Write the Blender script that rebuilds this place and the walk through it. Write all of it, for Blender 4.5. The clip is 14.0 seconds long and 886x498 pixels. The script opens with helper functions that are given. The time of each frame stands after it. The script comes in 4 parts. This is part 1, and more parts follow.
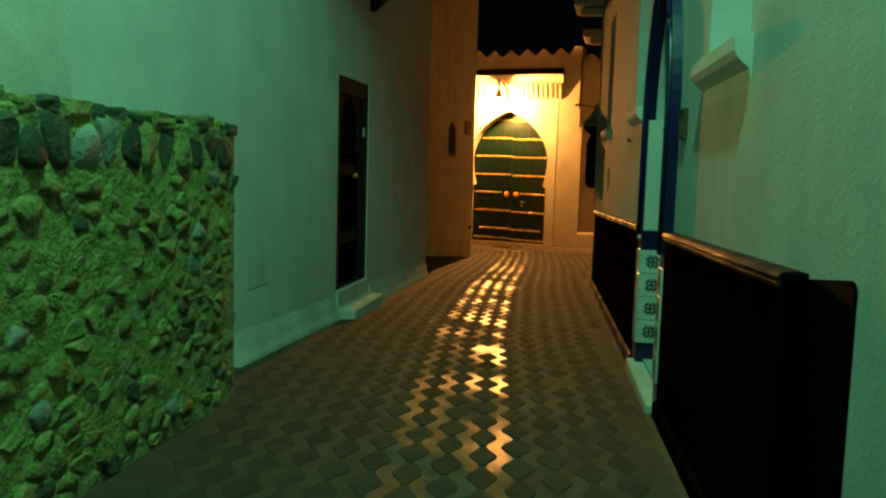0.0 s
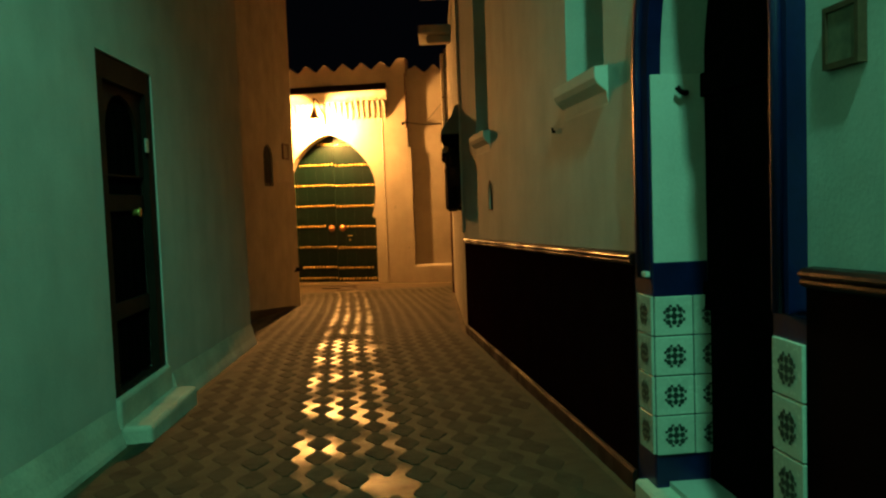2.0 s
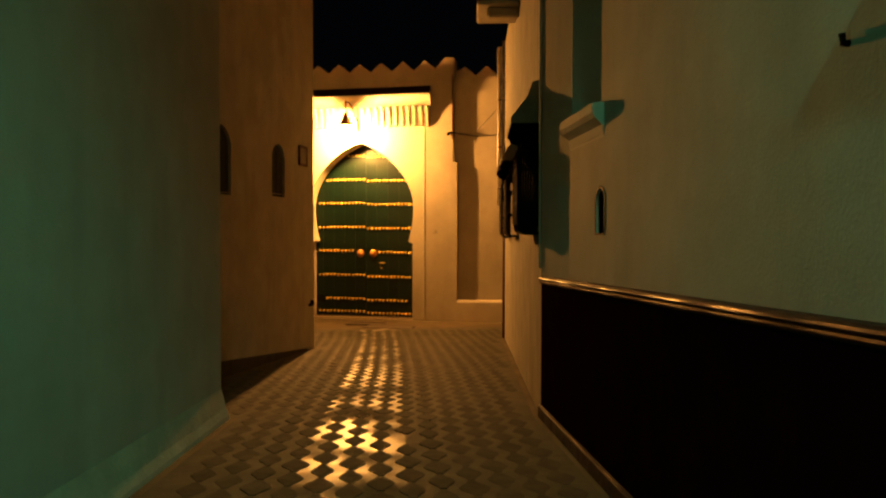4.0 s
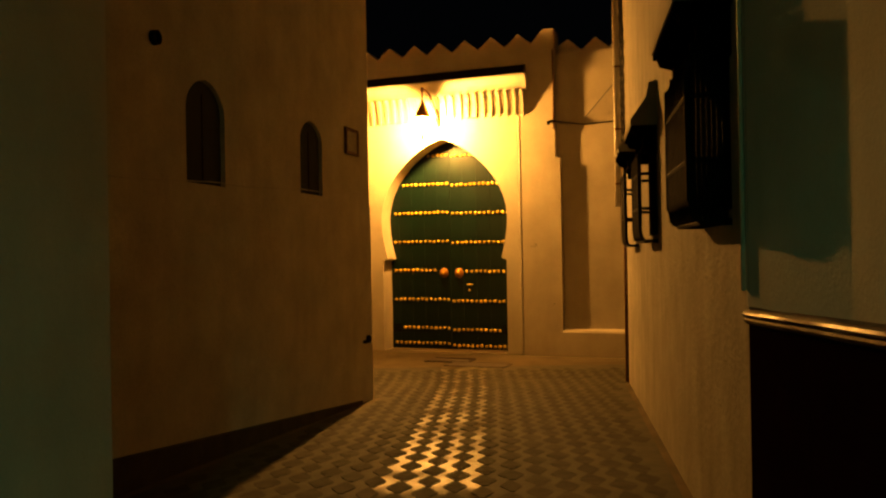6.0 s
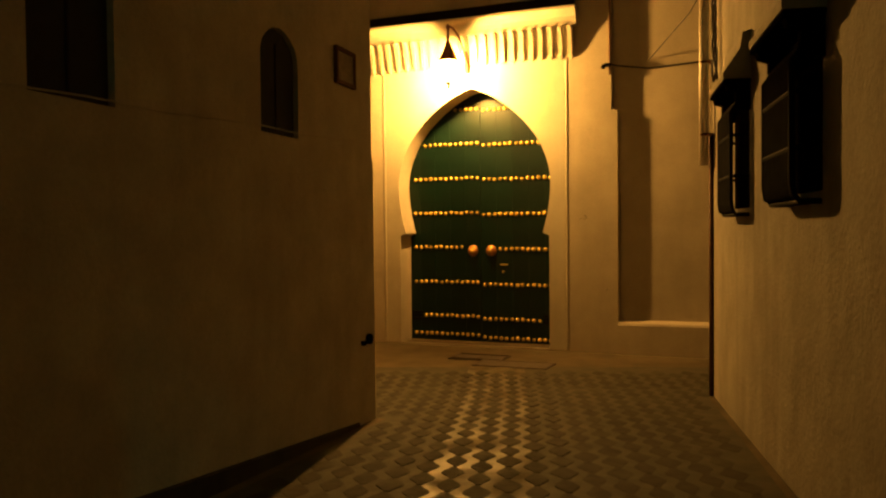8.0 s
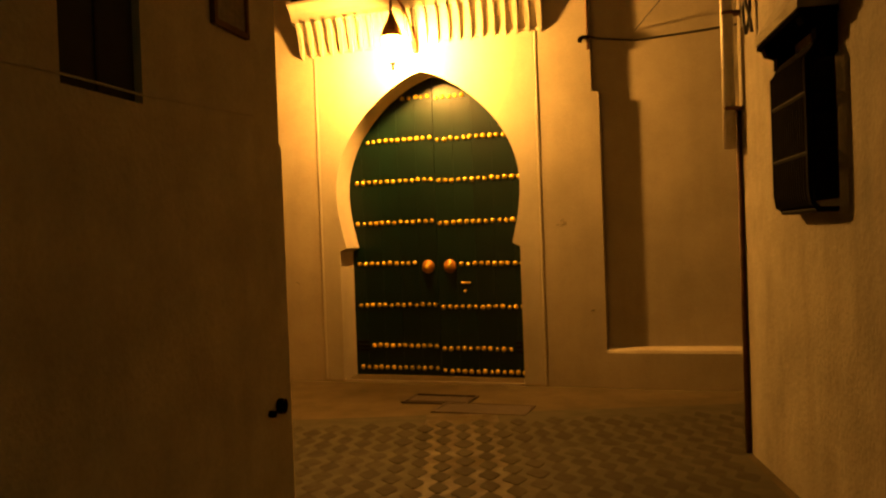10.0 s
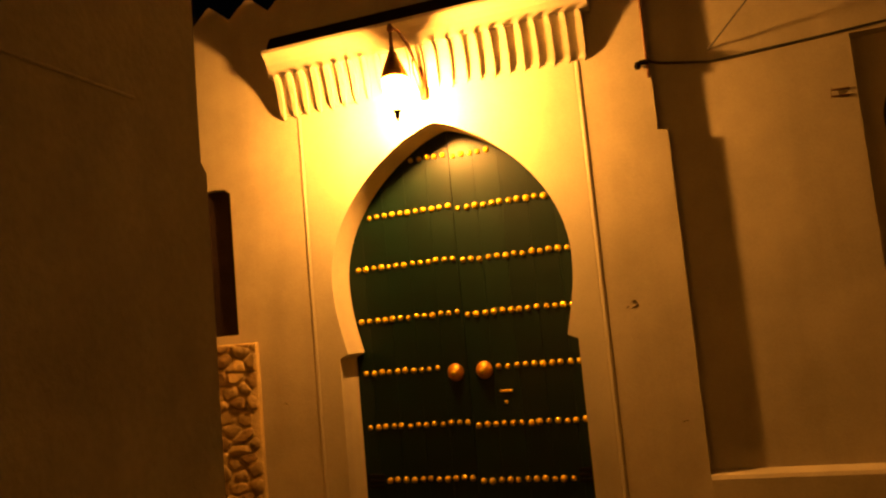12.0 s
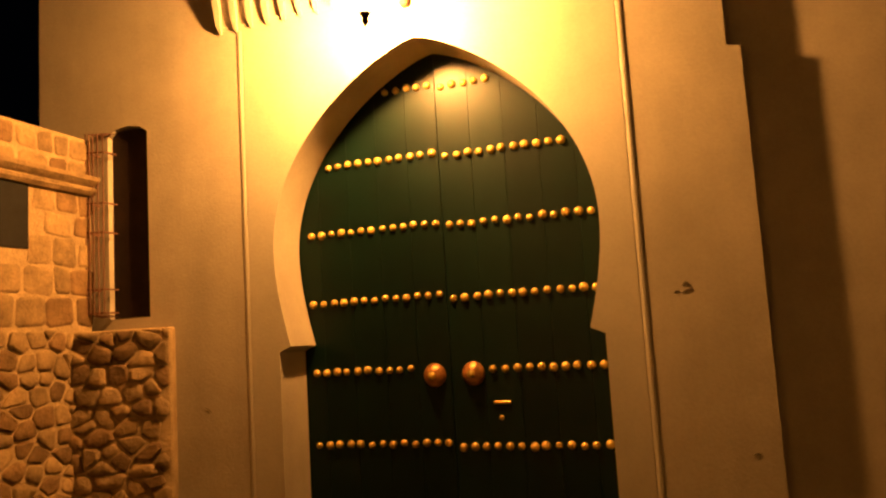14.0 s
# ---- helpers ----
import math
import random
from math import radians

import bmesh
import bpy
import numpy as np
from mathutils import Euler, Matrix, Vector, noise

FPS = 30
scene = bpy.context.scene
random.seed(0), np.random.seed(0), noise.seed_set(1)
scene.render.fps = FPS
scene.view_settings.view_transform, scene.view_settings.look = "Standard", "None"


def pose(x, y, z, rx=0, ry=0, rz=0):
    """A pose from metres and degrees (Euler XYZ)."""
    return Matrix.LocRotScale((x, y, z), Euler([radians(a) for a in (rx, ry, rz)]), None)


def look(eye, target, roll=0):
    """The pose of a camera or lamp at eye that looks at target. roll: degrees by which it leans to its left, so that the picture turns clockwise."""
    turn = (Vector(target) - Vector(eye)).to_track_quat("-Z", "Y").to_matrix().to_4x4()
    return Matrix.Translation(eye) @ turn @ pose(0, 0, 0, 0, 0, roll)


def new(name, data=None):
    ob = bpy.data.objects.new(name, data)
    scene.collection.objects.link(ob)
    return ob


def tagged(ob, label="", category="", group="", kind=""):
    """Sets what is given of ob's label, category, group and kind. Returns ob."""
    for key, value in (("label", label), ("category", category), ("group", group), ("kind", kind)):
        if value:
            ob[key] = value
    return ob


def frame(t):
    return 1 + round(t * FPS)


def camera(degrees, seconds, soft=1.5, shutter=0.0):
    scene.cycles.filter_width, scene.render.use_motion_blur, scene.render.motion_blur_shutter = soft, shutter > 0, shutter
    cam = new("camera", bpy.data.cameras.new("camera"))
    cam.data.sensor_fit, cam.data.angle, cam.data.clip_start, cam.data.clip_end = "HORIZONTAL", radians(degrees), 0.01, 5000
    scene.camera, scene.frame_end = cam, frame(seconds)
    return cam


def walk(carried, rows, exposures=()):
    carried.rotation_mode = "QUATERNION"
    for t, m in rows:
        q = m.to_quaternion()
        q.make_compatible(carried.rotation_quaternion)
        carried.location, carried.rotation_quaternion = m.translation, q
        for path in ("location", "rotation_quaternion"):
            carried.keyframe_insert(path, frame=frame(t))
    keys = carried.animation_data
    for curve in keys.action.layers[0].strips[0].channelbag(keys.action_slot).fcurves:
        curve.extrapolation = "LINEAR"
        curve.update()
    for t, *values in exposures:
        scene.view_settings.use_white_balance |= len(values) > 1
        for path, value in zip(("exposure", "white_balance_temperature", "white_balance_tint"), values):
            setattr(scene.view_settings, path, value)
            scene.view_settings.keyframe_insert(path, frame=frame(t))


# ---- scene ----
cam = camera(57.8, 14.0, soft=2.3)
PATH = [
    (0, (0.993, 0.814, 2.122), (0.838, 2.798, 1.919), 1.7),
    (0.5, (0.787, 1.475, 2.101), (0.649, 3.463, 1.924), 1.7),
    (1, (0.611, 2.14, 2.08), (0.555, 4.132, 1.906), 0.9),
    (1.5, (0.537, 2.826, 2.049), (0.635, 4.821, 1.942), -2.0),
    (2, (0.579, 3.517, 2.008), (0.888, 5.49, 1.886), -2.1),
    (2.5, (0.604, 4.257, 1.967), (1.007, 6.213, 1.853), -1.9),
    (3, (0.626, 4.992, 1.98), (0.962, 6.961, 1.878), -1.0),
    (5.5, (1.143, 8.898, 1.8), (1.191, 10.897, 1.814), -0.8),
    (6, (1.188, 9.667, 1.789), (1.155, 11.666, 1.794), -1.0),
    (6.5, (1.226, 10.358, 1.759), (1.21, 12.358, 1.736), -0.6),
    (7, (1.203, 10.989, 1.757), (1.137, 12.988, 1.729), -0.3),
    (7.5, (1.185, 11.528, 1.722), (1.065, 13.523, 1.672), -0.3),
    (10, (1.124, 14.09, 1.729), (1.13, 16.09, 1.705), -2.1),
    (10.5, (1.12, 14.586, 1.761), (1.1, 16.575, 1.965), -0.7),
    (11, (1.005, 15.22, 1.777), (0.889, 17.202, 2.018), 0.5),
    (11.5, (0.931, 15.759, 1.756), (0.82, 17.741, 2.003), -2.9),
    (12, (0.912, 16.343, 1.713), (0.922, 18.33, 1.937), -5.3),
    (12.5, (0.927, 16.873, 1.715), (1.162, 18.845, 1.955), -5.2),
    (13, (1.006, 17.415, 1.751), (1.274, 19.39, 1.919), -3.8),
    (13.5, (1.024, 17.903, 1.729), (1.168, 19.883, 1.964), -3.0),
    (14, (1.003, 18.322, 1.633), (1.028, 20.309, 1.86), -3.5),
]
walk(cam, [(t, look(eye, target, roll)) for t, eye, target, roll in PATH],
     exposures=[(0.0, 0.55, 6500, 10), (2.0, 0.55, 6100, 10), (3.0, 0.48, 6200, 10), (5.5, 0.22, 7700, 4), (7.5, -0.25, 6200, -14), (10.0, -0.4, 7500, -4), (10.6, -0.4, 8700, 4), (12.5, -0.55, 8000, 11), (13.0, -0.62, 7000, 11), (13.5, -0.92, 7200, 11), (14.0, -0.65, 6500, 11)])

# ---------------- night sky and lights ----------------
world = bpy.data.worlds.new("night")
scene.world = world
world.use_nodes = True
world.node_tree.nodes["Background"].inputs[0].default_value = (0.010, 0.012, 0.018, 1)
world.node_tree.nodes["Background"].inputs[1].default_value = 0.05

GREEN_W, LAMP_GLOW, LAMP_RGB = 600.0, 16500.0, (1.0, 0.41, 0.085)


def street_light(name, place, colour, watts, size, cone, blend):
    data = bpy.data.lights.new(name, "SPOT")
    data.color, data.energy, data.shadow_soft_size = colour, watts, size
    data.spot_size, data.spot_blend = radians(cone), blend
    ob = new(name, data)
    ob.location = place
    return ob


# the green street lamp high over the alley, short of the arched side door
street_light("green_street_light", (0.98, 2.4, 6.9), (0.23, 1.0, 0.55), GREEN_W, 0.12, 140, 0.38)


# ---------------- materials ----------------
def material(name, colour, rough=0.8, metal=0.0, vary=0.25, scale=3.0, fine=60.0, bump=0.3, dist=0.02, island=0.0, coat=0.0, emit=0.0, dark=None, stain=0.0, spec=0.5, patchy=0.0):
    m = bpy.data.materials.new(name)
    m.use_nodes = True
    nt = m.node_tree
    b = nt.nodes["Principled BSDF"]
    b.inputs["Roughness"].default_value = rough
    b.inputs["Metallic"].default_value = metal
    b.inputs["Specular IOR Level"].default_value = spec
    b.inputs["Coat Weight"].default_value = coat
    b.inputs["Coat Roughness"].default_value = 0.12
    co = nt.nodes.new("ShaderNodeTexCoord")
    geo = nt.nodes.new("ShaderNodeNewGeometry")
    big = nt.nodes.new("ShaderNodeTexNoise")
    big.inputs["Scale"].default_value, big.inputs["Detail"].default_value, big.inputs["Roughness"].default_value = scale, 6, 0.6
    small = nt.nodes.new("ShaderNodeTexNoise")
    small.inputs["Scale"].default_value, small.inputs["Detail"].default_value = fine, 4
    for n in (big, small):
        nt.links.new(geo.outputs["Position"], n.inputs["Vector"])
    low = dark or tuple(c * (1 - vary) for c in colour)
    high = tuple(min(1, c * (1 + vary * 0.6)) for c in colour)
    ramp = nt.nodes.new("ShaderNodeValToRGB")
    ramp.color_ramp.elements[0].position, ramp.color_ramp.elements[1].position = 0.3, 0.72
    ramp.color_ramp.elements[0].color, ramp.color_ramp.elements[1].color = (*low, 1), (*high, 1)
    nt.links.new(big.outputs["Fac"], ramp.inputs["Fac"])
    out = ramp.outputs["Color"]
    grain = nt.nodes.new("ShaderNodeMix")
    grain.data_type, grain.blend_type = "RGBA", "MULTIPLY"
    gr = nt.nodes.new("ShaderNodeMapRange")
    gr.inputs["From Min"].default_value, gr.inputs["From Max"].default_value = 0.3, 0.7
    gr.inputs["To Min"].default_value, gr.inputs["To Max"].default_value = 1 - vary * 0.6, 1.0
    nt.links.new(small.outputs["Fac"], gr.inputs["Value"])
    nt.links.new(out, grain.inputs["A"])
    nt.links.new(gr.outputs["Result"], grain.inputs["B"])
    grain.inputs["Factor"].default_value = 1.0
    out = grain.outputs["Result"]
    if stain:
        st = nt.nodes.new("ShaderNodeTexNoise")
        mp = nt.nodes.new("ShaderNodeMapping")
        mp.inputs["Scale"].default_value = (2.2, 2.2, 0.35)
        nt.links.new(geo.outputs["Position"], mp.inputs["Vector"])
        nt.links.new(mp.outputs["Vector"], st.inputs["Vector"])
        st.inputs["Scale"].default_value, st.inputs["Detail"].default_value = 1.6, 5
        sr = nt.nodes.new("ShaderNodeMapRange")
        sr.inputs["From Min"].default_value, sr.inputs["From Max"].default_value = 0.45, 0.7
        sr.inputs["To Min"].default_value, sr.inputs["To Max"].default_value = 1.0, 1 - stain
        nt.links.new(st.outputs["Fac"], sr.inputs["Value"])
        mx = nt.nodes.new("ShaderNodeMix")
        mx.data_type, mx.blend_type = "RGBA", "MULTIPLY"
        mx.inputs["Factor"].default_value = 1.0
        nt.links.new(out, mx.inputs["A"])
        nt.links.new(sr.outputs["Result"], mx.inputs["B"])
        out = mx.outputs["Result"]
    if island:
        oi = nt.nodes.new("ShaderNodeObjectInfo")
        add = nt.nodes.new("ShaderNodeMath")
        add.operation = "ADD"
        nt.links.new(oi.outputs["Random"], add.inputs[0])
        nt.links.new(geo.outputs["Random Per Island"], add.inputs[1])
        fr = nt.nodes.new("ShaderNodeMath")
        fr.operation = "FRACT"
        nt.links.new(add.outputs[0], fr.inputs[0])
        ir = nt.nodes.new("ShaderNodeMapRange")
        ir.inputs["To Min"].default_value, ir.inputs["To Max"].default_value = 1 - island, 1.0
        nt.links.new(fr.outputs[0], ir.inputs["Value"])
        mx = nt.nodes.new("ShaderNodeMix")
        mx.data_type, mx.blend_type = "RGBA", "MULTIPLY"
        mx.inputs["Factor"].default_value = 1.0
        nt.links.new(out, mx.inputs["A"])
        nt.links.new(ir.outputs["Result"], mx.inputs["B"])
        out = mx.outputs["Result"]
    nt.links.new(out, b.inputs["Base Color"])
    rr = nt.nodes.new("ShaderNodeMapRange")
    rr.inputs["To Min"].default_value, rr.inputs["To Max"].default_value = max(0.03, rough - 0.1), min(1, rough + 0.1)
    nt.links.new(small.outputs["Fac"], rr.inputs["Value"])
    gloss = rr.outputs["Result"]
    if patchy:
        wide = nt.nodes.new("ShaderNodeTexNoise")
        wide.inputs["Scale"].default_value, wide.inputs["Detail"].default_value = 1.9, 5
        nt.links.new(geo.outputs["Position"], wide.inputs["Vector"])
        wr = nt.nodes.new("ShaderNodeMapRange")
        wr.inputs["From Min"].default_value, wr.inputs["From Max"].default_value = 0.42, 0.66
        wr.inputs["To Min"].default_value, wr.inputs["To Max"].default_value = 0.0, patchy
        nt.links.new(wide.outputs["Fac"], wr.inputs["Value"])
        ad = nt.nodes.new("ShaderNodeMath")
        ad.operation, ad.use_clamp = "ADD", True
        nt.links.new(gloss, ad.inputs[0])
        nt.links.new(wr.outputs["Result"], ad.inputs[1])
        gloss = ad.outputs[0]
    nt.links.new(gloss, b.inputs["Roughness"])
    if bump:
        mixh = nt.nodes.new("ShaderNodeMath")
        mixh.operation = "MULTIPLY_ADD"
        mixh.inputs[1].default_value = 0.25
        nt.links.new(small.outputs["Fac"], mixh.inputs[0])
        nt.links.new(big.outputs["Fac"], mixh.inputs[2])
        bp = nt.nodes.new("ShaderNodeBump")
        bp.inputs["Strength"].default_value, bp.inputs["Distance"].default_value = bump, dist
        nt.links.new(mixh.outputs[0], bp.inputs["Height"])
        nt.links.new(bp.outputs["Normal"], b.inputs["Normal"])
    if emit:
        b.inputs["Emission Color"].default_value = (*LAMP_RGB, 1)
        b.inputs["Emission Strength"].default_value = emit
    return m


PLASTER = material("whitewashed_plaster", (0.63, 0.615, 0.565), 0.85, vary=0.12, scale=2.3, fine=70, bump=0.4, dist=0.018, stain=0.09)
PLASTER_WASH = material("weathered_pale_wash", (0.52, 0.51, 0.47), 0.86, vary=0.14, scale=2.3, fine=70, bump=0.4, dist=0.018, stain=0.12)
PLASTER_TAN = material("tan_facade_paint", (0.40, 0.355, 0.28), 0.88, vary=0.14, scale=2.0, fine=50, bump=0.35, dist=0.025, stain=0.10)
PLASTER_RIGHT = material("worn_grey_plaster", (0.31, 0.28, 0.23), 0.9, vary=0.24, scale=2.4, fine=38, bump=0.6, dist=0.035, stain=0.2)
CAP_BLACK = material("near_black_cap", (0.016, 0.011, 0.008), 0.95, spec=0.05, vary=0.4, scale=9, fine=50, bump=0.5, dist=0.01)
PLASTER_FACADE = material("cream_portal_paint", (0.44, 0.405, 0.325), 0.52, vary=0.12, scale=2.0, fine=50, bump=0.3, dist=0.025, stain=0.08)
PLASTER_OLD = material("old_lime_plaster", (0.62, 0.57, 0.475), 0.9, vary=0.2, scale=2.6, fine=40, bump=0.5, dist=0.03, stain=0.12)
STONE = material("rubble_stone", (0.38, 0.36, 0.13), 0.92, vary=0.45, scale=9, fine=50, bump=1.0, dist=0.05, island=0.42, spec=0.2)
STONE_DARK = material("dark_field_stone", (0.10, 0.11, 0.065), 0.85, vary=0.45, scale=11, fine=55, bump=0.9, dist=0.03, island=0.35, spec=0.3)
STONE_GREY = material("pale_grey_field_stone", (0.34, 0.35, 0.27), 0.85, vary=0.4, scale=10, fine=50, bump=0.9, dist=0.03, island=0.35, spec=0.3)
MORTAR = material("sandy_mortar", (0.36, 0.34, 0.12), 0.95, vary=0.45, scale=10, fine=45, bump=1.0, dist=0.06, spec=0.2)
MORTAR_PALE = material("pale_lime_mortar", (0.36, 0.265, 0.145), 0.95, vary=0.3, scale=9, fine=60, bump=0.9, dist=0.03, spec=0.2)
ASHLAR = material("dressed_sandstone", (0.35, 0.245, 0.125), 0.9, vary=0.4, scale=7, fine=50, bump=0.9, dist=0.03, island=0.45, spec=0.2)
ASHLAR_DARK = material("brown_sandstone", (0.23, 0.145, 0.07), 0.9, vary=0.4, scale=7, fine=50, bump=0.9, dist=0.03, island=0.45, spec=0.2)
GROUND = material("worn_concrete_paving", (0.105, 0.083, 0.050), 0.85, spec=0.15, vary=0.35, scale=1.7, fine=35, bump=0.4, dist=0.012, stain=0.2)
POLISHED = material("polished_paver", (0.088, 0.071, 0.043), 0.35, vary=0.45, scale=5, fine=60, bump=0.5, dist=0.006, spec=0.13, patchy=0.6)
SEMI = material("dull_paver_band", (0.056, 0.050, 0.032), 0.8, vary=0.35, scale=5, fine=60, bump=0.5, dist=0.01, spec=0.2)
DULL = material("dull_dark_paver", (0.052, 0.047, 0.031), 0.9, vary=0.35, scale=6, fine=60, bump=0.6, dist=0.012, island=0.25, spec=0.15)
MAROON = material("dark_glazed_wainscot", (0.014, 0.0042, 0.0038), 0.55, spec=0.0, vary=0.3, scale=4, fine=30, bump=0.12, dist=0.006)
MAROON_TRIM = material("maroon_glazed_moulding", (0.024, 0.010, 0.010), 0.38, vary=0.5, scale=5, fine=30, bump=0.6, dist=0.01, spec=0.22, patchy=0.5)
BLUE = material("blue_gloss_paint", (0.005, 0.009, 0.065), 0.35, vary=0.3, scale=5, fine=40, bump=0.2, dist=0.006)
NAVY = material("dark_navy_dado_paint", (0.003, 0.0025, 0.006), 0.7, vary=0.4, scale=6, fine=40, bump=0.3, dist=0.006, spec=0.02)
TILE = material("white_glazed_tile", (0.62, 0.64, 0.56), 0.25, vary=0.15, scale=8, fine=60, bump=0.1, dist=0.004, island=0.15)
TILE_INK = material("dark_tile_glaze", (0.03, 0.045, 0.04), 0.3, vary=0.2, bump=0)
WOOD_DARK = material("dark_weathered_wood", (0.024, 0.012, 0.007), 0.7, spec=0.2, vary=0.5, scale=6, fine=45, bump=0.4, dist=0.01, island=0.3)
GREEN_WOOD = material("dark_green_painted_wood", (0.0008, 0.0105, 0.0068), 0.42, spec=0.22, vary=0.25, scale=4, fine=40, bump=0.2, dist=0.006, island=0.25)
BRASS = material("polished_brass", (0.85, 0.62, 0.15), 0.32, metal=0.5, vary=0.25, scale=20, fine=80, bump=0.15, dist=0.004, island=0.35)
COPPER = material("tarnished_copper", (0.55, 0.27, 0.09), 0.4, metal=0.7, vary=0.35, scale=20, fine=80, bump=0.2, dist=0.004)
IRON = material("black_wrought_iron", (0.008, 0.007, 0.0065), 0.75, spec=0.04, vary=0.4, scale=12, fine=60, bump=0.3, dist=0.004)
DRAIN = material("grimy_iron", (0.05, 0.034, 0.022), 0.8, vary=0.4, scale=14, fine=70, bump=0.5, dist=0.005)
RUST = material("rusted_iron", (0.14, 0.06, 0.03), 0.75, metal=0.2, vary=0.4, scale=14, fine=70, bump=0.4, dist=0.005)
BLACK_WOOD_AND_VOID = material("black_wood_and_void", (0.005, 0.004, 0.0035), 0.85, spec=0.0, vary=0.4, scale=6, fine=45, bump=0.4, dist=0.008)
# near-black colour that stands in for unlit depth behind openings
DARK = material("unlit_depth_black", (0.02, 0.02, 0.02), 0.9, spec=0.1, vary=0.3, bump=0)
ROOF_TILE = material("green_glazed_roof_tile", (0.05, 0.11, 0.08), 0.4, vary=0.4, scale=9, fine=50, bump=0.4, dist=0.01, island=0.3)
PVC = material("painted_white_pipe", (0.62, 0.58, 0.50), 0.5, vary=0.2, scale=8, fine=40, bump=0.2, dist=0.004)
FOOT_SHADE_CRACK = material("dark_foot_shade_and_crack", (0.06, 0.045, 0.03), 0.9, vary=0.4, scale=5, fine=50, bump=0.4, dist=0.01)
SHUTTER = material("dull_dark_shutter", (0.017, 0.019, 0.018), 0.8, vary=0.4, scale=9, fine=50, bump=0.3, dist=0.006)
CABLE = material("black_cable", (0.03, 0.028, 0.025), 0.6, vary=0.3, bump=0)
PLAQUE = material("aged_ceramic_plaque", (0.20, 0.15, 0.10), 0.5, vary=0.4, scale=20, fine=60, bump=0.3, dist=0.004)
BULB = material("glowing_bulb", (0.9, 0.8, 0.6), 0.3, vary=0.02, bump=0, emit=LAMP_GLOW)


def lantern_glass():
    m = bpy.data.materials.new("milky_lantern_glass")
    m.use_nodes = True
    t = m.node_tree
    t.nodes.clear()
    clear, glow, mix, out = [t.nodes.new(k) for k in ("ShaderNodeBsdfTransparent", "ShaderNodeEmission", "ShaderNodeMixShader", "ShaderNodeOutputMaterial")]
    glow.inputs["Color"].default_value = (*LAMP_RGB, 1)
    glow.inputs["Strength"].default_value = 120.0
    mix.inputs[0].default_value = 0.25
    t.links.new(clear.outputs[0], mix.inputs[1])
    t.links.new(glow.outputs[0], mix.inputs[2])
    t.links.new(mix.outputs[0], out.inputs["Surface"])
    return m


GLOBE = lantern_glass()


# ---------------- building helpers ----------------
def base(place, along):
    """A frame at place, x along the wall, y square to it, z up."""
    d = Vector((along[0], along[1], 0)).normalized()
    m = Matrix(((d.x, -d.y, 0, place[0]), (d.y, d.x, 0, place[1]), (0, 0, 1, 0), (0, 0, 0, 1)))
    return m


def finish(bm):
    bmesh.ops.recalc_face_normals(bm, faces=bm.faces)
    return bm


def part(name, bm, mat, parent=None, label="", smooth=False, m=None):
    me = bpy.data.meshes.new(name)
    finish(bm).to_mesh(me)
    bm.free()
    me.materials.append(mat)
    if smooth:
        me.polygons.foreach_set("use_smooth", [True] * len(me.polygons))
    ob = new(name, me)
    if parent is not None:
        ob.parent = parent
    if m is not None:
        ob.matrix_basis = m
    if label:
        tagged(ob, label)
    return ob


def mesh_of(name, bm, mat):
    me = bpy.data.meshes.new(name)
    finish(bm).to_mesh(me)
    bm.free()
    me.materials.append(mat)
    return me


def share(name, me, parent, m):
    ob = new(name, me)
    ob.parent = parent
    ob.matrix_basis = m
    return ob


def thing(name, m, label, category, group="", kind=""):
    ob = new(name)
    ob.matrix_basis = m
    return tagged(ob, label, category, group, kind)


def box(x0, x1, y0, y1, z0, z1, bevel=0.0, bm=None, segs=1):
    own = bmesh.new()
    vs = [own.verts.new((x, y, z)) for x in (x0, x1) for y in (y0, y1) for z in (z0, z1)]
    for q in ((0, 1, 3, 2), (4, 6, 7, 5), (0, 4, 5, 1), (2, 3, 7, 6), (0, 2, 6, 4), (1, 5, 7, 3)):
        own.faces.new([vs[i] for i in q])
    if bevel:
        bmesh.ops.bevel(own, geom=list(own.edges), offset=bevel, segments=segs, affect="EDGES", profile=0.5)
    if bm is None:
        return own
    return add(bm, own)


def add(bm, other):
    made = {v: bm.verts.new(v.co) for v in other.verts}
    for f in other.faces:
        bm.faces.new([made[v] for v in f.verts])
    other.free()
    return bm


def slab(outer, holes, y0, y1):
    """A plate in the x-z plane from y0 to y1 with holes right through."""
    bm = bmesh.new()
    loops = [outer, *holes]
    sides = []
    for y in (y0, y1):
        edges, rings = [], []
        for lp in loops:
            vs = [bm.verts.new((x, y, z)) for x, z in lp]
            rings.append(vs)
            edges += [bm.edges.new((vs[i], vs[(i + 1) % len(vs)])) for i in range(len(vs))]
        bmesh.ops.triangle_fill(bm, use_beauty=True, use_dissolve=False, edges=edges)
        sides.append(rings)
    for a, b in zip(*sides):
        for i in range(len(a)):
            j = (i + 1) % len(a)
            bm.faces.new((a[i], a[j], b[j], b[i]))
    return bm


def rect(x0, x1, z0, z1):
    return [(x0, z0), (x1, z0), (x1, z1), (x0, z1)]


def sweep(profile, p0, p1):
    """A moulding: closed profile of (y, z) run from p0 to p1 (x, y, z)."""
    bm = bmesh.new()
    a = [bm.verts.new((p0[0], p0[1] + y, p0[2] + z)) for y, z in profile]
    b = [bm.verts.new((p1[0], p1[1] + y, p1[2] + z)) for y, z in profile]
    n = len(profile)
    for i in range(n):
        bm.faces.new((a[i], a[(i + 1) % n], b[(i + 1) % n], b[i]))
    bm.faces.new(a)
    bm.faces.new(b[::-1])
    return bm


